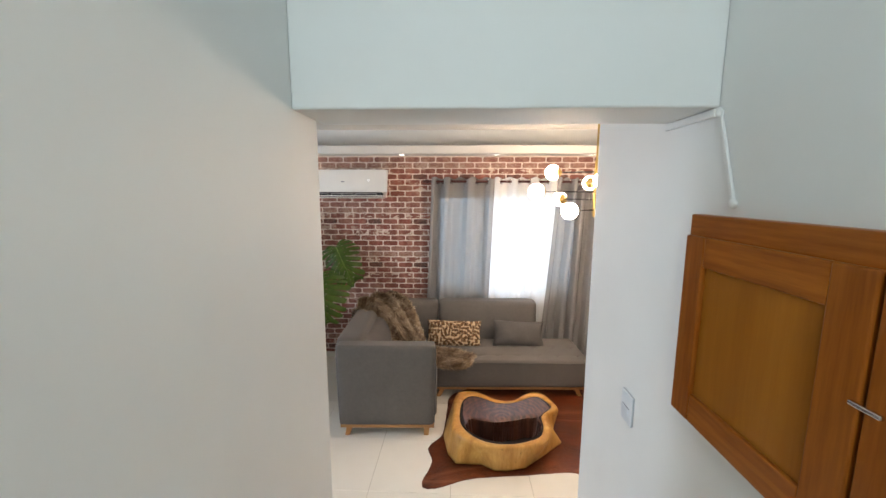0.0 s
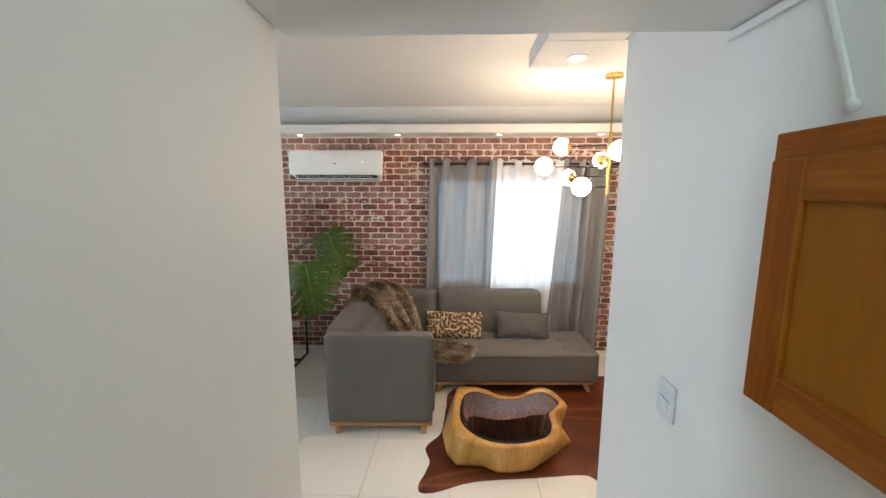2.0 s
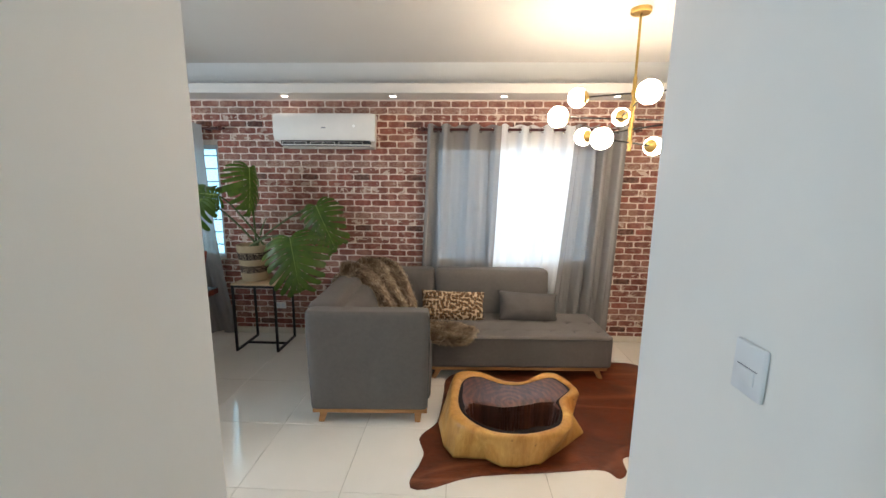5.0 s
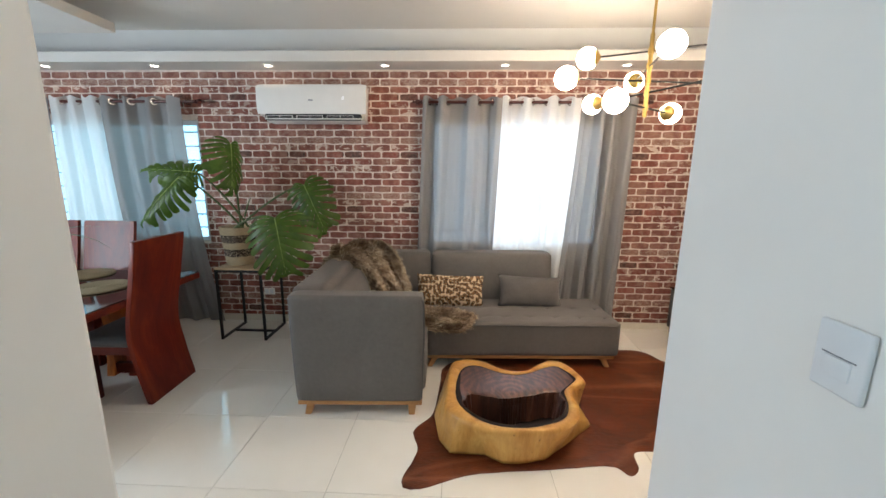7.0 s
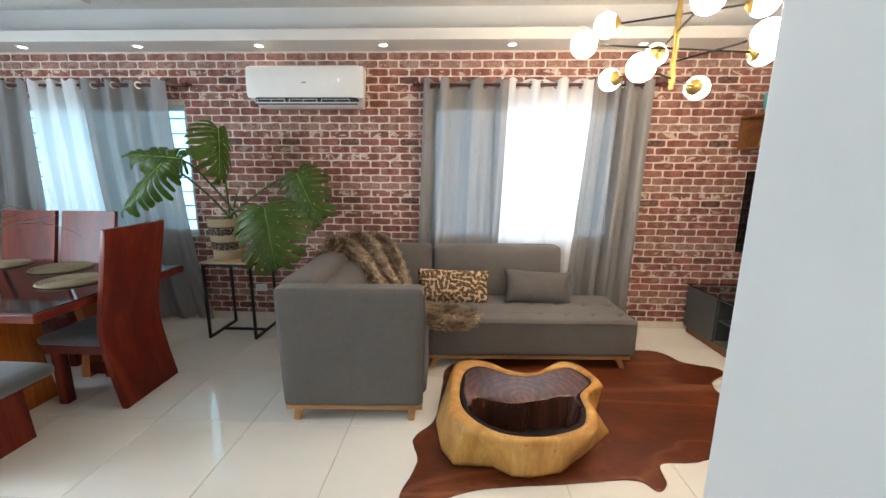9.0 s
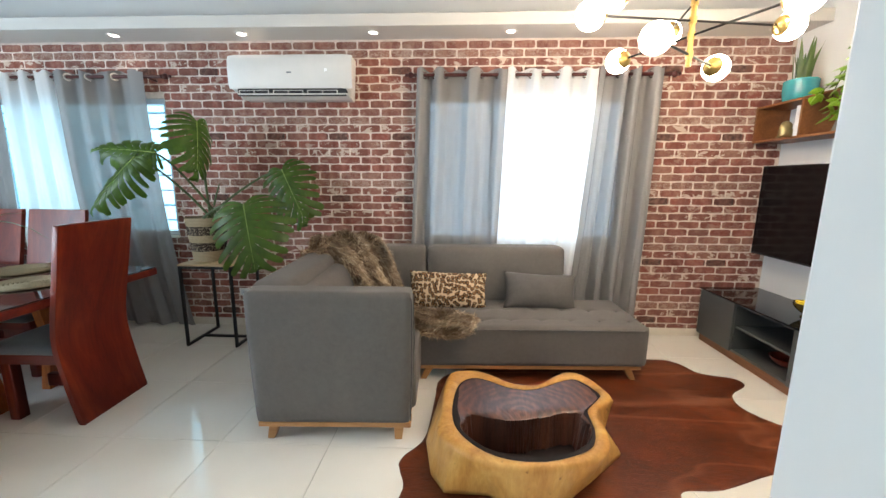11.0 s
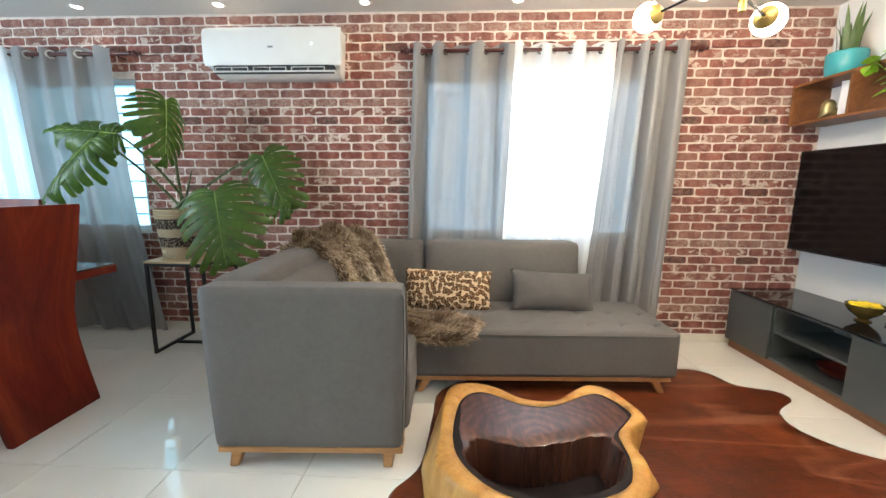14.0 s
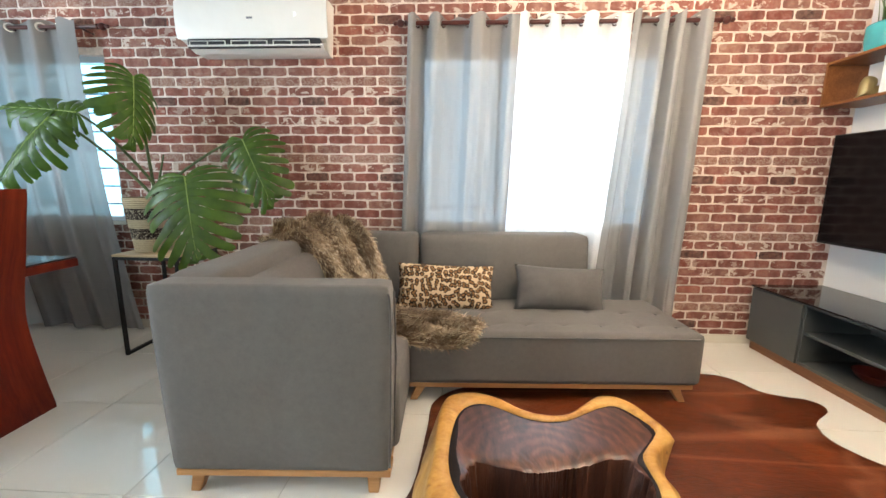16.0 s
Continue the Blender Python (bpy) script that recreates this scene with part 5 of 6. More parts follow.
def wall_shelf():
    top = thing("wall_shelf", "open walnut box shelf fixed to the white wall", "shelf", pose(2.632, 4.815, 1.745))
    L, D, H, t = 1.40, WALL_R - 2.632, 0.29, 0.018
    part("bottom_board", box(0, -L, 0, D, 0, t, 0.002), M_SHELF, top)
    part("top_board", box(0, -L, H - t, D, 0, H, 0.002), M_SHELF, top)
    for y in (0.0, -0.44, -0.93, -L + t):
        part("upright", box(0.001, y - t, t, D, y, H - t, 0.002), M_SHELF, top)
    return top


wall_shelf()
SHELF_IN, SHELF_TOP = 1.763 + 0.0005, 2.035


def heart():
    out = []
    for i in range(40):
        a = 2 * math.pi * i / 40
        x = 16 * math.sin(a) ** 3
        z = 13 * math.cos(a) - 5 * math.cos(2 * a) - 2 * math.cos(3 * a) - math.cos(4 * a)
        out.append((x * 0.0048, z * 0.0048))
    bm = bmesh.new()
    layers = []
    for y, s in ((-0.034, 0.35), (-0.03, 0.65), (-0.018, 0.9), (0, 1.0), (0.018, 0.9), (0.03, 0.65), (0.034, 0.35)):
        layers.append([bm.verts.new((x * s, y, z * s)) for x, z in out])
    for a, b in zip(layers, layers[1:]):
        for i in range(40):
            bm.faces.new((a[i], a[(i + 1) % 40], b[(i + 1) % 40], b[i]))
    bm.faces.new(layers[0][::-1])
    bm.faces.new(layers[-1])
    bmesh.ops.rotate(bm, cent=(0, 0, 0), matrix=Matrix.Rotation(radians(52), 3, "Y"), verts=bm.verts)
    low = min(v.co.z for v in bm.verts)
    bmesh.ops.translate(bm, vec=(0, 0, -low), verts=bm.verts)
    ob = mesh_object("heart_ornament", bm, M_GOLD, "all")
    ob.matrix_world = pose(2.735, 4.60, SHELF_IN, 0, 0, -14)
    tagged(ob, "small gold heart ornament lying in the shelf", "ornament")


heart()
card = thing("framed_card", "small white framed print standing in the shelf", "picture frame", pose(2.79, 4.47, SHELF_IN, 0, 0, -55))
part("frame", box(-0.09, -0.006, 0.0, 0.09, 0.006, 0.24, 0.003), M_PAPER, card)
for z, w in ((0.16, 0.03), (0.11, 0.022), (0.05, 0.028)):
    part("printed_bar", box(-w, -0.008, z, w, -0.0055, z + 0.012), M_BAR, card)


def letter_a():
    """A standing wooden letter."""
    top = thing("wooden_letter", "weathered wooden letter A standing in the shelf", "letter", pose(2.73, 4.08, SHELF_IN, 0, 0, -62))
    for s in (-1, 1):
        bm = prism([(s * 0.095, 0), (s * 0.055, 0), (s * 0.0, 0.20), (s * 0.022, 0.235)], -0.018, 0.018, "y")
        part("stroke", bm, M_GREYWOOD, top)
    part("crossbar", box(-0.055, -0.017, 0.065, 0.055, 0.017, 0.095, 0.002), M_GREYWOOD, top)


letter_a()


def blade(length, width, bend, twist=0.0):
    """A tapering upright leaf that bends over in +x."""
    bm = bmesh.new()
    rows = []
    for k in range(9):
        t = k / 8
        w = width * (0.55 + 0.9 * t - 1.45 * t ** 2.2) / 2
        a = bend * t
        x, z = length * (1 - math.cos(a)) / max(bend, 0.01), length * math.sin(a) / max(bend, 0.01)
        c, s = math.cos(twist * t), math.sin(twist * t)
        q = Vector((x, 0, z))
        rows.append([bm.verts.new(q + Vector((-0.2 * w * abs(e) + s * e * w, c * e * w, 0))) for e in (-1, 0, 1)])
    for a, b in zip(rows, rows[1:]):
        bm.faces.new((a[0], a[1], b[1], b[0]))
        bm.faces.new((a[1], a[2], b[2], b[1]))
    return bm


def snake_plant():
    rnd = random.Random(8)
    top = thing("potted_snake_plant", "snake plant in a round teal glazed pot", "potted plant", pose(2.755, 4.56, SHELF_TOP))
    part("pot", lathe([(0.0, 0.0), (0.088, 0.0), (0.098, 0.012), (0.108, 0.07), (0.108, 0.150), (0.100, 0.158), (0.094, 0.150), (0.094, 0.13), (0.0, 0.13)], 36), M_TEAL, top, "teal glazed pot", smooth=True)
    part("soil", lathe([(0.0, 0.137), (0.094, 0.134)], 24), M_SOIL, top)
    for i in range(16):
        a = i * 2.4
        r = 0.012 + 0.055 * (i / 16)
        bm = blade(rnd.uniform(0.17, 0.33), 0.042, rnd.uniform(0.1, 0.55), rnd.uniform(-0.8, 0.8))
        bmesh.ops.transform(bm, matrix=pose(r * math.cos(a), r * math.sin(a), 0.13, 0, 0, math.degrees(a)), verts=bm.verts)
        part("leaf", bm, M_SNAKE, top, smooth="all")


snake_plant()


def small_leaf(size):
    bm = bmesh.new()
    rows = []
    for k in range(7):
        t = k / 6
        w = size * 0.42 * math.sin(math.pi * t ** 0.6) ** 0.9 if 0 < t < 1 else 0.001
        rows.append([bm.verts.new((e * w, size * t, -0.12 * size * (t * t) * 2 - abs(e) * w * 0.25)) for e in (-1, 0, 1)])
    for a, b in zip(rows, rows[1:]):
        bm.faces.new((a[0], a[1], b[1], b[0]))
        bm.faces.new((a[1], a[2], b[2], b[1]))
    return bm


def pothos():
    rnd = random.Random(21)
    top = thing("potted_pothos", "trailing light green pothos in a red clay pot", "potted plant", pose(2.76, 3.93, SHELF_TOP))
    part("pot", lathe([(0.0, 0.0), (0.070, 0.0), (0.095, 0.15), (0.105, 0.15), (0.105, 0.185), (0.095, 0.185), (0.092, 0.16), (0.0, 0.16)], 32), M_TERRA, top, "red clay pot", smooth=True)
    part("soil", lathe([(0.0, 0.168), (0.092, 0.165)], 24), M_SOIL, top)
    vines = [[(0, 0.03, 0.165), (-0.09, 0.09, 0.20), (-0.15, 0.13, 0.08), (-0.165, 0.17, -0.06), (-0.16, 0.16, -0.17)],
             [(0, 0, 0.165), (-0.11, 0.02, 0.19), (-0.155, 0.05, 0.05), (-0.165, 0.09, -0.10), (-0.17, 0.05, -0.20)],
             [(0, 0.05, 0.165), (-0.07, 0.14, 0.18), (-0.14, 0.22, 0.04), (-0.155, 0.30, -0.02)],
             [(0, 0, 0.165), (-0.04, 0.06, 0.25), (-0.09, 0.12, 0.27)], [(0, 0, 0.165), (0.0, -0.06, 0.26), (-0.05, -0.12, 0.28)],
             [(0, 0, 0.165), (-0.10, -0.06, 0.20), (-0.15, -0.10, 0.06), (-0.16, -0.10, -0.10)], [(0, 0, 0.165), (-0.06, 0.0, 0.28), (-0.10, 0.03, 0.31)]]
    shared = small_leaf(1.0)
    me = bpy.data.meshes.new("leaf")
    shared.to_mesh(me)
    shared.free()
    me.materials.append(M_POTHOS)
    me.polygons.foreach_set("use_smooth", [True] * len(me.polygons))
    for pts in vines:
        way = curve_through(pts, 6, False)
        part("vine", tube(way, 0.003, 5), M_STEM, top, smooth="all")
        for k in range(2, len(way), 2):
            for _ in range(2):
                ob = new("leaf", me)
                ob.parent = top
                s = rnd.uniform(0.055, 0.095)
                ob.matrix_local = Matrix.Translation(way[k]) @ pose(0, 0, 0, rnd.uniform(-60, 5), rnd.uniform(-30, 30), rnd.uniform(20, 200)) @ Matrix.Diagonal((s, s, s, 1))


pothos()


def yellow_bowl():
    top = thing("glass_bowl", "amber glass bowl with yellow flowers on the cabinet", "bowl", pose(2.62, 4.02, 0.4875))
    part("bowl", lathe([(0.0, 0.0), (0.038, 0.0), (0.040, 0.006), (0.022, 0.014), (0.032, 0.024), (0.070, 0.056), (0.086, 0.082), (0.092, 0.102), (0.087, 0.102), (0.066, 0.062), (0.0, 0.034)], 36), plain("amber glass", (0.10, 0.065, 0.015), 0.1, vary=0.4, scale=25, bump=0), top, smooth=True)
    rnd = random.Random(2)
    for i in range(14):
        a, r = rnd.uniform(0, 6.28), rnd.uniform(0.0, 0.058)
        bm = lathe([(0.0, 0.0), (0.018, 0.004), (0.026, 0.014), (0.018, 0.022), (0.0, 0.018)], 10)
        bmesh.ops.transform(bm, matrix=pose(r * math.cos(a), r * math.sin(a), 0.096 - 0.15 * r, rnd.uniform(-30, 30), rnd.uniform(-30, 30), 0), verts=bm.verts)
        part("flower", bm, M_YELLOW, top, "yellow flower head", smooth="all")


yellow_bowl()
remote = thing("remote_control", "black remote control lying on the cabinet", "remote control", pose(2.66, 3.86, 0.4875, 0, 0, 68))
part("case", box(-0.09, -0.022, 0.0, 0.09, 0.022, 0.018, 0.005), M_BLACK, remote)
for i in range(5):
    part("button", box(-0.07 + i * 0.028, -0.006, 0.0175, -0.056 + i * 0.028, 0.006, 0.0205, 0.002), M_BAR, remote)
dish = mesh_object("clay_dish", lathe([(0.0, 0.0), (0.05, 0.0), (0.085, 0.03), (0.105, 0.06), (0.098, 0.062), (0.078, 0.034), (0.0, 0.010)], 32), M_REDBOWL, True)
dish.matrix_world = pose(2.60, 4.10, 0.0855)
tagged(dish, "round red clay dish standing in the cabinet", "dish")


# ---- dining side ----
def slab_profile(h, foot, waist, crown, thick):
    """Side view of a curved plank: local x against z."""
    line = curve_through([(foot, 0.0), (foot * 0.35 + waist * 0.65, h * 0.22), (waist, h * 0.45), (waist * 0.45 + crown * 0.55, h * 0.76), (crown, h)], 7, False)
    return [(p.x, p.y) for p in line] + [(p.x - thick, p.y) for p in reversed(line)]


def dining_chair():
    """Faces -x; the plank back stands on the floor."""
    top = thing("dining_chair", "red mahogany dining chair with tall plank back and grey seat", "chair", group="chairs round the dining table")
    bm = prism(slab_profile(1.17, 0.03, -0.05, 0.075, 0.032), -0.235, 0.235, "y")
    bmesh.ops.bevel(bm, geom=[e for e in bm.edges if abs(e.verts[0].co.y - e.verts[1].co.y) < 1e-6], offset=0.004, segments=1, affect="EDGES")
    part("backrest", bm, M_MAHOG, top, "tall curved mahogany plank", smooth=True)
    part("seat_frame", box(-0.46, -0.21, 0.36, -0.08, 0.21, 0.42, 0.004), M_MAHOG_B, top)
    bm = soft_box(0.43, 0.46, 0.06, 0.026, 10, 0.008)
    bmesh.ops.translate(bm, vec=(-0.285, 0, 0.42), verts=bm.verts)
    part("seat", bm, M_CHAIRCUSH, top, "grey cloth seat pad", smooth="all")
    for y in (-0.17, 0.17):
        part("leg", box(-0.455, y - 0.03, 0.0, -0.395, y + 0.03, 0.36, 0.006), M_MAHOG, top)
    part("stretcher", box(-0.395, -0.02, 0.12, -0.07, 0.02, 0.20, 0.004), M_MAHOG_B, top)
    return top


chair = dining_chair()
chair.matrix_world = pose(-2.03, 3.475, 0, 0, 0, 1)
for x in (-3.045, -3.575, -4.105):
    copy_thing(chair, pose(x, 4.20, 0, 0, 0, 90))


def dining_table():
    top = thing("dining_table", "red mahogany dining table with smoked glass top", "table", pose(-3.05, 3.49, 0))
    part("tabletop", box(-0.94, -0.565, 0.705, 0.93, 0.565, 0.755, 0.006), M_MAHOG_B, top)
    part("glass_top", box(-0.935, -0.56, 0.7555, 0.925, 0.56, 0.763, 0.002), M_TABLEGLASS, top, "smoked glass sheet")
    for x in (-0.52, 0.42):
        for y in (-0.31, 0.31):
            bm = prism([(y - 0.20, 0.0), (y + 0.20, 0.0), (y + 0.15, 0.35), (y + 0.20, 0.705), (y - 0.20, 0.705), (y - 0.15, 0.35)], x - 0.03, x + 0.03, "x")
            part("leg", bm, M_MAHOG_LIT, top, "wide plank leg, passage light in its orange")
    part("stretcher", box(-0.49, -0.03, 0.25, 0.37, 0.03, 0.40, 0.004), M_MAHOG_B, top)


dining_table()


def bench():
    top = thing("dining_bench", "low mahogany dining bench with grey cloth cushion", "bench", pose(-2.92, 2.76, 0))
    part("seat_board", box(-0.80, -0.19, 0.36, 0.74, 0.19, 0.40, 0.004), M_MAHOG_B, top)
    bm = soft_box(1.66, 0.42, 0.075, 0.034, 14, 0.006)
    bmesh.ops.translate(bm, vec=(0.0, 0, 0.40), verts=bm.verts)
    part("cushion", bm, M_CHAIRCUSH, top, "grey cloth cushion", smooth="all")
    for x in (-0.62, 0.60):
        bm = prism([(x - 0.03, 0.0), (x + 0.03, 0.0), (x + 0.0, 0.36), (x - 0.06, 0.36)], -0.20, 0.20, "y")
        part("leg", bm, M_MAHOG, top, "plank leg")
    part("stretcher", box(-0.60, -0.02, 0.16, 0.56, 0.02, 0.27, 0.004), M_MAHOG_B, top)


bench()


def placemat(x, y):
    top = thing("placemat", "round woven straw placemat on the dining table", "placemat", pose(x, y, 0.7635), "placemats")
    for i in range(9):
        r = 0.02 + i * 0.0195
        ring = [(r * math.cos(2 * math.pi * k / 36), r * math.sin(2 * math.pi * k / 36), 0.006) for k in range(37)]
        part("straw_coil", tube(ring, 0.0105, 6), M_MAT, top, smooth="all")
    part("backing", lathe([(0.0, 0.001), (0.186, 0.001), (0.190, 0.004), (0.0, 0.006)], 36), M_MAT, top, smooth=True)


for x, y in ((-2.95, 3.86), (-2.52, 3.53), (-3.52, 3.90), (-3.35, 3.20)):
    placemat(x, y)


def table_palm():
    rnd = random.Random(31)
    top = thing("table_plant", "arching green leafy plant in a pot on the dining table", "potted plant", pose(-3.18, 3.50, 0.764))
    part("pot", lathe([(0.0, 0.0), (0.07, 0.0), (0.09, 0.12), (0.095, 0.16), (0.086, 0.16), (0.08, 0.13), (0.0, 0.13)], 28), M_PLASTIC, top, "white pot", smooth=True)
    for i in range(18):
        bm = blade(rnd.uniform(0.52, 0.86), 0.042, rnd.uniform(0.9, 2.1), rnd.uniform(-0.5, 0.5))
        bmesh.ops.transform(bm, matrix=pose(0, 0, 0.13, 0, rnd.uniform(5, 25), i * 137.5), verts=bm.verts)
        part("leaf", bm, M_PALM, top, smooth="all")


table_palm()


# ---- stair passage ----
def meter_cabinet():
    """Wooden box on the passage wall; local y runs back along the wall, -x into the passage."""
    top = thing("meter_cabinet", "varnished cedar wall cabinet with two panelled doors, closed", "wall cabinet", pose(HALL_R, 1.165, 1.535))
    W, H = 1.04, 0.57
    bm = box(-0.032, -W, H - 0.075, 0.0, 0.0, H, 0.004)
    box(-0.032, -W, 0.0, 0.0, 0.0, 0.05, 0.004, bm=bm)
    box(-0.032, -0.07, 0.05, 0.0, 0.0, H - 0.075, 0.003, bm=bm)
    box(-0.032, -W, 0.05, 0.0, -W + 0.07, H - 0.075, 0.003, bm=bm)
    box(-0.010, -W + 0.07, 0.05, -0.002, -0.07, H - 0.075, bm=bm)
    part("frame", bm, M_CEDAR, top, "reddish cedar frame")
    for k in (0, 1):
        y1 = -0.025 - k * 0.500
        y0 = y1 - 0.492
        x0, x1 = (-0.055, -0.034)
        z0, z1 = 0.012, H - 0.055
        s = 0.078
        door = part("door", box(x1 - 0.007, y0 + 0.004, z0 + 0.004, x1, y1 - 0.004, z1 - 0.004), M_CEDAR_PANEL, top, "panelled cedar door")
        stile = (wood("cedar stiles", (0.17, 0.038, 0.004), (0.31, 0.078, 0.008), (0.42, 0.125, 0.016), 0.36, along=2, spec=0.2))
        for ya in (y0, y1 - s):
            part("stile", box(x0, ya, z0, x1 - 0.0075, ya + s, z1, 0.004), stile, door, "cedar door stile")
        for za in (z0, z1 - s):
            part("rail", box(x0 + 0.0015, y0 + s, za, x1 - 0.0075, y1 - s, za + s, 0.003), M_CEDAR, door, "cedar door rail")
        part("door_panel", box(x0 + 0.012, y0 + s - 0.002, z0 + s - 0.002, x1 - 0.0075, y1 - s + 0.002, z1 - s + 0.002), M_CEDAR_PANEL, door, "golden brown flat panel")
    catch = box(-0.061, -0.555, 0.296, -0.053, -0.505, 0.304, 0.002)
    part("catch", catch, M_STEEL, top, "small steel catch")


meter_cabinet()


def light_switch():
    top = thing("light_switch", "white single light switch with rounded plate", "light switch", pose(HALL_R, 1.508, 1.322))
    bm = box(-0.012, -0.046, -0.062, 0.0, 0.046, 0.062, 0.0055, 3)
    part("plate", bm, M_SWITCH, top, smooth=True)
    bm = box(-0.015, -0.024, -0.032, -0.010, 0.024, 0.003, 0.002)
    part("rocker", bm, M_SWITCH, top, smooth=True)
    part("gap", box(-0.0128, -0.030, 0.004, -0.0118, 0.030, 0.0065), M_BAR, top)


light_switch()


def cable_duct():
    top = thing("cable_duct", "narrow white plastic cable duct with roughly filled ends", "cable duct", pose(HALL_R, 1.135, LINTEL))
    part("duct", box(-0.014, 0.007, -0.024, -0.001, 0.252, -0.003, 0.003), M_PAINT, top)
    bm = box(-0.009, -0.006, -0.255, -0.001, 0.006, -0.012, 0.002)
    bmesh.ops.rotate(bm, cent=(0, 0, 0), matrix=Matrix.Rotation(radians(-20), 3, "X"), verts=bm.verts)
    part("duct", bm, M_PAINT, top)
    bm = bmesh.new()
    bmesh.ops.create_icosphere(bm, subdivisions=3, radius=0.013)
    for v in bm.verts:
        v.co *= 1 + 0.35 * noise.noise(v.co * 60)
        v.co.x = min(v.co.x * 0.6 - 0.006, 0)
    lump = bm.copy()
    bmesh.ops.translate(bm, vec=(0, -0.004, -0.014), verts=bm.verts)
    part("filler", bm, M_PAINT, top, "rough plaster filler", smooth="all")
    bmesh.ops.translate(lump, vec=(0, -0.090, -0.247), verts=lump.verts)
    part("filler", lump, M_PAINT, top, "rough plaster filler", smooth="all")


cable_duct()

# ---- floor tiles ----
TILE = 0.601
turn = pose(-0.524, 3.158, 0)
ROOM = (WALL_L, WALL_R, HALL_END_L - 0.1, WALL_Y)


def tile_mesh():
    g = 0.0014
    return box(g, g, -0.012, TILE - g, TILE - g, 0.0, 0.0012, 1)


whole = tile_mesh()
tile_data = bpy.data.meshes.new("tile")
whole.to_mesh(tile_data)
whole.free()
tile_data.materials.append(M_TILE)
for i in range(-9, 8):
    for j in range(-5, 5):
        m = turn @ Matrix.Translation((i * TILE, j * TILE, 0))
        cs = [m @ Vector((a * TILE, b * TILE, 0)) for a in (0, 1) for b in (0, 1)]
        xs_, ys_ = [c.x for c in cs], [c.y for c in cs]
        if max(xs_) < ROOM[0] + 0.01 or min(xs_) > ROOM[1] - 0.01 or max(ys_) < ROOM[2] + 0.01 or min(ys_) > ROOM[3] - 0.01:
            continue
        data = tile_data
        if min(xs_) < ROOM[0] or max(xs_) > ROOM[1] or min(ys_) < ROOM[2] or max(ys_) > ROOM[3]:
            bm = tile_mesh()
            bmesh.ops.transform(bm, matrix=m, verts=bm.verts)
            for co, no in (((ROOM[0], 0, 0), (-1, 0, 0)), ((ROOM[1], 0, 0), (1, 0, 0)), ((0, ROOM[2], 0), (0, -1, 0)), ((0, ROOM[3], 0), (0, 1, 0))):
                bmesh.ops.bisect_plane(bm, geom=bm.verts[:] + bm.edges[:] + bm.faces[:], plane_co=co, plane_no=no, clear_outer=True)
            bmesh.ops.transform(bm, matrix=m.inverted(), verts=bm.verts)
            data = bpy.data.meshes.new("tile")
            bm.to_mesh(data)
            bm.free()
            data.materials.append(M_TILE)
        ob = new("tile", data)
        ob.parent = FLOOR
        ob.matrix_local = m

# ---- bricks of the feature wall ----
PX, PZ, BW, BH, DEEP = 0.190, 0.0688, 0.1785, 0.0585, 0.0038
rnd = random.Random(77)


def brick_shape(w, h, r):
    """Front outline of one worn brick, in order round it."""
    pts = []
    for a, b, n in (((-1, -1), (1, -1), 5), ((1, -1), (1, 1), 2), ((1, 1), (-1, 1), 5), ((-1, 1), (-1, -1), 2)):
        for k in range(n):
            t = k / n
            x, z = a[0] + (b[0] - a[0]) * t, a[1] + (b[1] - a[1]) * t
            corner = abs(x) > 0.99 and abs(z) > 0.99
            pts.append((x * (w / 2 - (0.004 if corner else 0)) + r.uniform(-0.0022, 0.0022), z * (h / 2 - (0.003 if corner else 0)) + r.uniform(-0.0020, 0.0020)))
    return pts


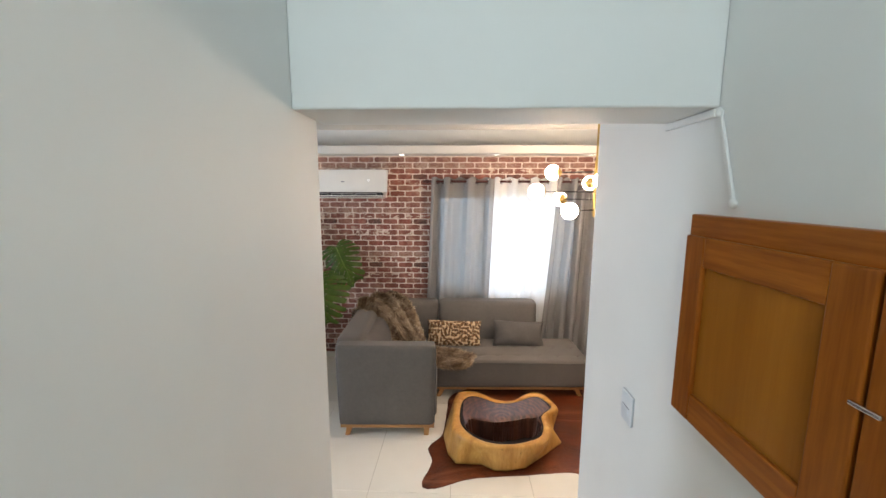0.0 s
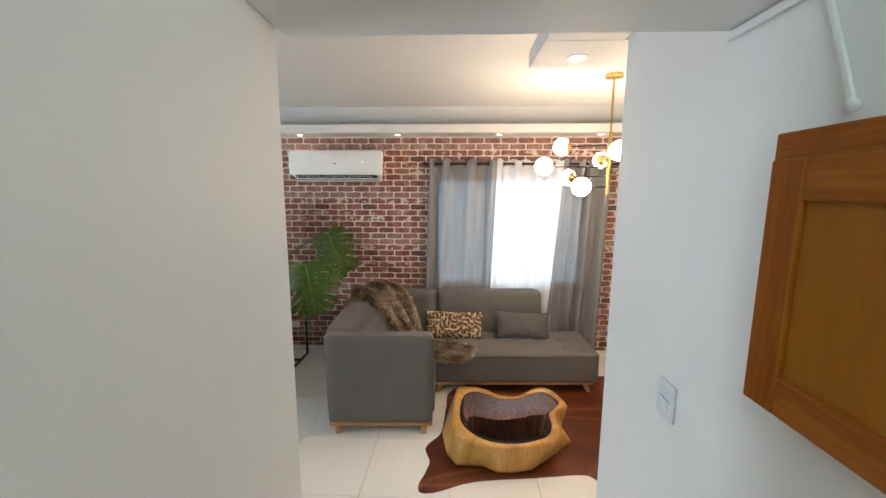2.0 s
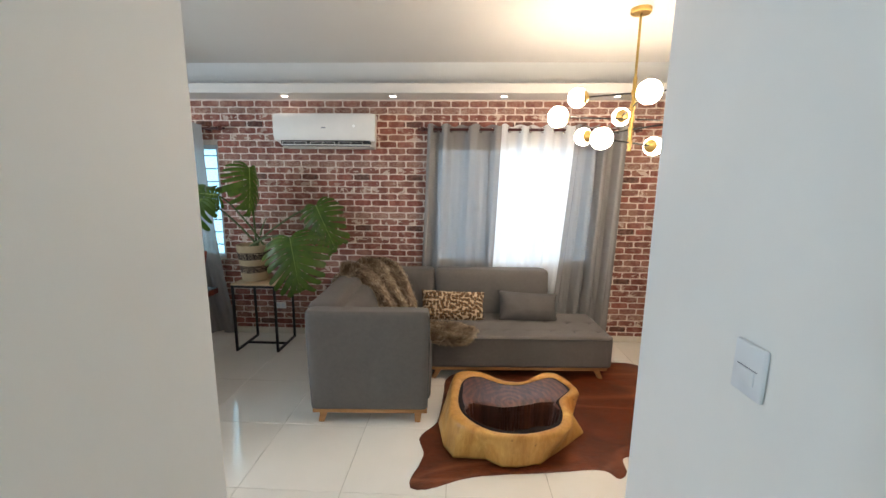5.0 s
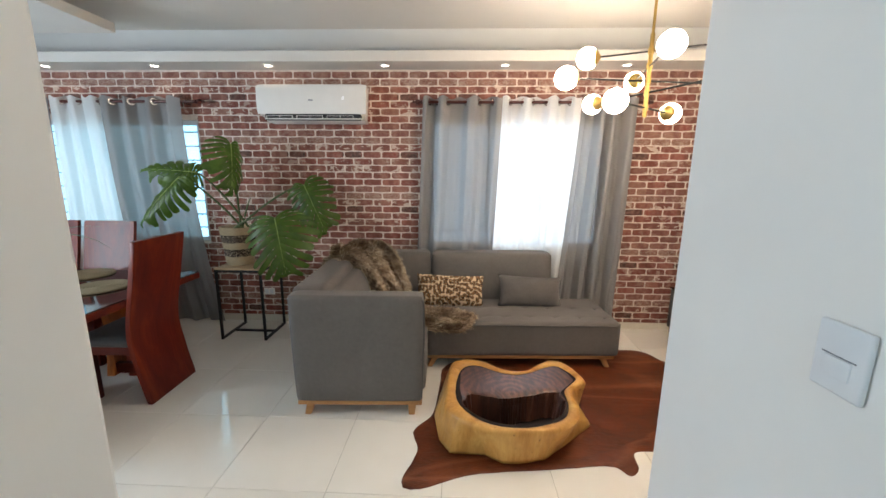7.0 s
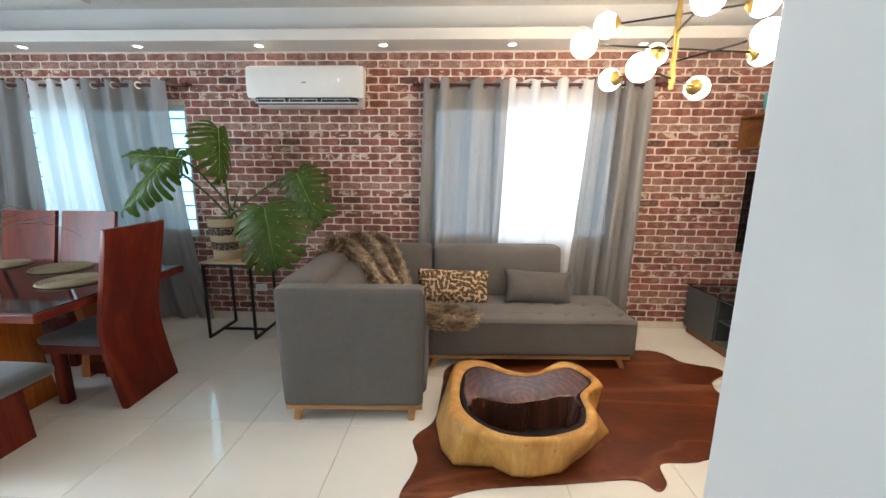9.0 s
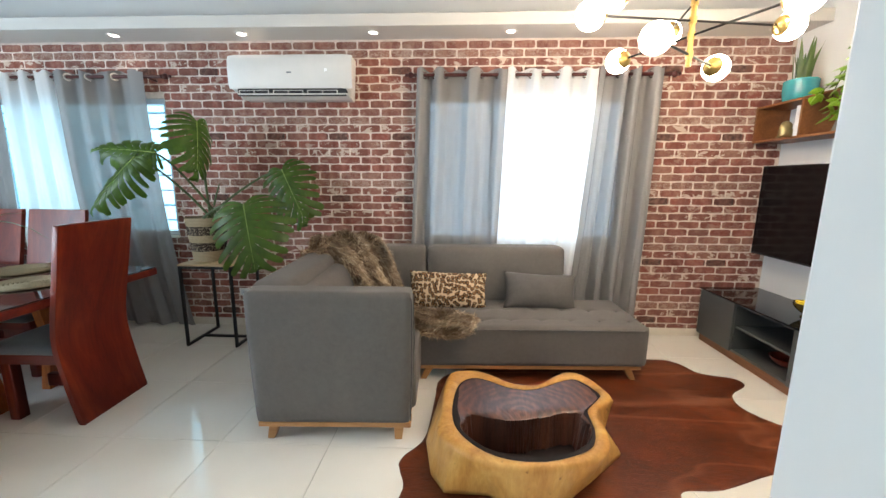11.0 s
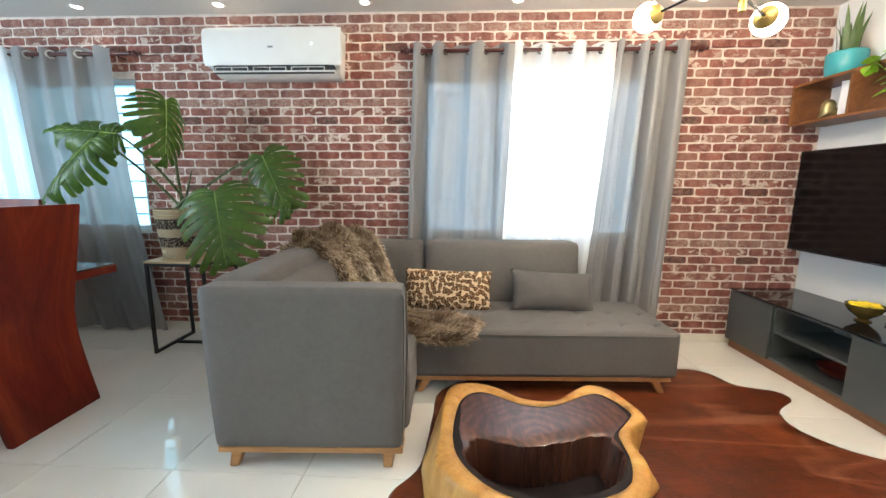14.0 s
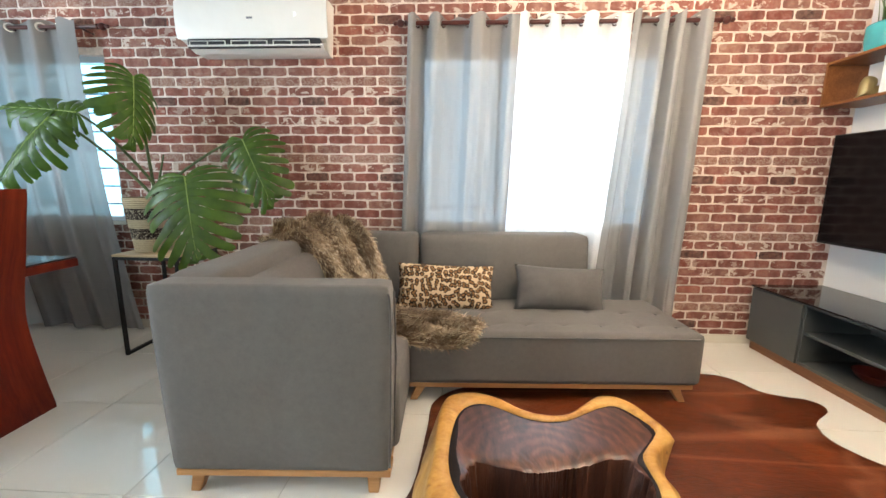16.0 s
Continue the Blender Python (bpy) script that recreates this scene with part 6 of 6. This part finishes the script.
def brick_points(w, h, r):
    pts = brick_shape(w, h, r)
    n = len(pts)
    back = [(x, 0.0, z) for x, z in pts]
    front = [(x * 0.990, -DEEP, z * 0.966) for x, z in pts]
    faces = [tuple(range(n, 2 * n))] + [(i, (i + 1) % n, n + (i + 1) % n, n + i) for i in range(n)]
    return back + front, faces


def brick_data(w):
    v, f = brick_points(w, BH, rnd)
    me = bpy.data.meshes.new("brick")
    me.from_pydata(v, [], f)
    me.materials.append(M_BRICK)
    return me


kinds = [brick_data(BW) for _ in range(10)]
halves = {}
loose_v, loose_f = [], []
rows = int((DROP - 0.072) / PZ) + 1
for row in range(rows):
    z = 0.0793 + row * PZ
    x = -5.008 if row % 2 else -4.913
    while x < WALL_R:
        a, b = max(x, WALL_L + 0.004), min(x + BW, WALL_R - 0.004)
        x += PX
        if b - a < 0.03:
            continue
        pieces = [(a, b)]
        for w in (WIN_A, WIN_B):
            if w[2] - 0.02 < z < w[3] + 0.02:
                cut = []
                for p, q in pieces:
                    if q < w[0] or p > w[1]:
                        cut.append((p, q))
                    else:
                        if w[0] - p > 0.03:
                            cut.append((p, w[0] - 0.003))
                        if q - w[1] > 0.03:
                            cut.append((w[1] + 0.003, q))
                pieces = cut
        for p, q in pieces:
            mid = (p + q) / 2
            near = (-1.85 < mid < -0.32 or 1.80 < mid < 2.9) and 0.95 < z < 2.45
            if near:
                if abs(q - p - BW) < 1e-4:
                    me = rnd.choice(kinds)
                else:
                    key = round(q - p, 2)
                    me = halves.get(key) or halves.setdefault(key, brick_data(key))
                ob = new("brick", me)
                ob.parent = wall_north
                ob.matrix_local = pose(mid, WALL_Y + 0.0025, z, 0, 180 if rnd.random() < 0.5 else 0, 0)
            else:
                h = min(BH, 2 * (DROP - z))
                v, f = brick_points(q - p, h, rnd)
                i0 = len(loose_v)
                loose_v += [(vx + mid, vy + WALL_Y + 0.0025, vz + z) for vx, vy, vz in v]
                loose_f += [tuple(i0 + k for k in g) for g in f]
me = bpy.data.meshes.new("bricks")
me.from_pydata(loose_v, [], loose_f)
me.materials.append(M_BRICKS)
ob = new("bricks", me)
ob.parent = wall_north
tagged(ob, "weathered red and brown bricks with pale chips", kind="stuff")
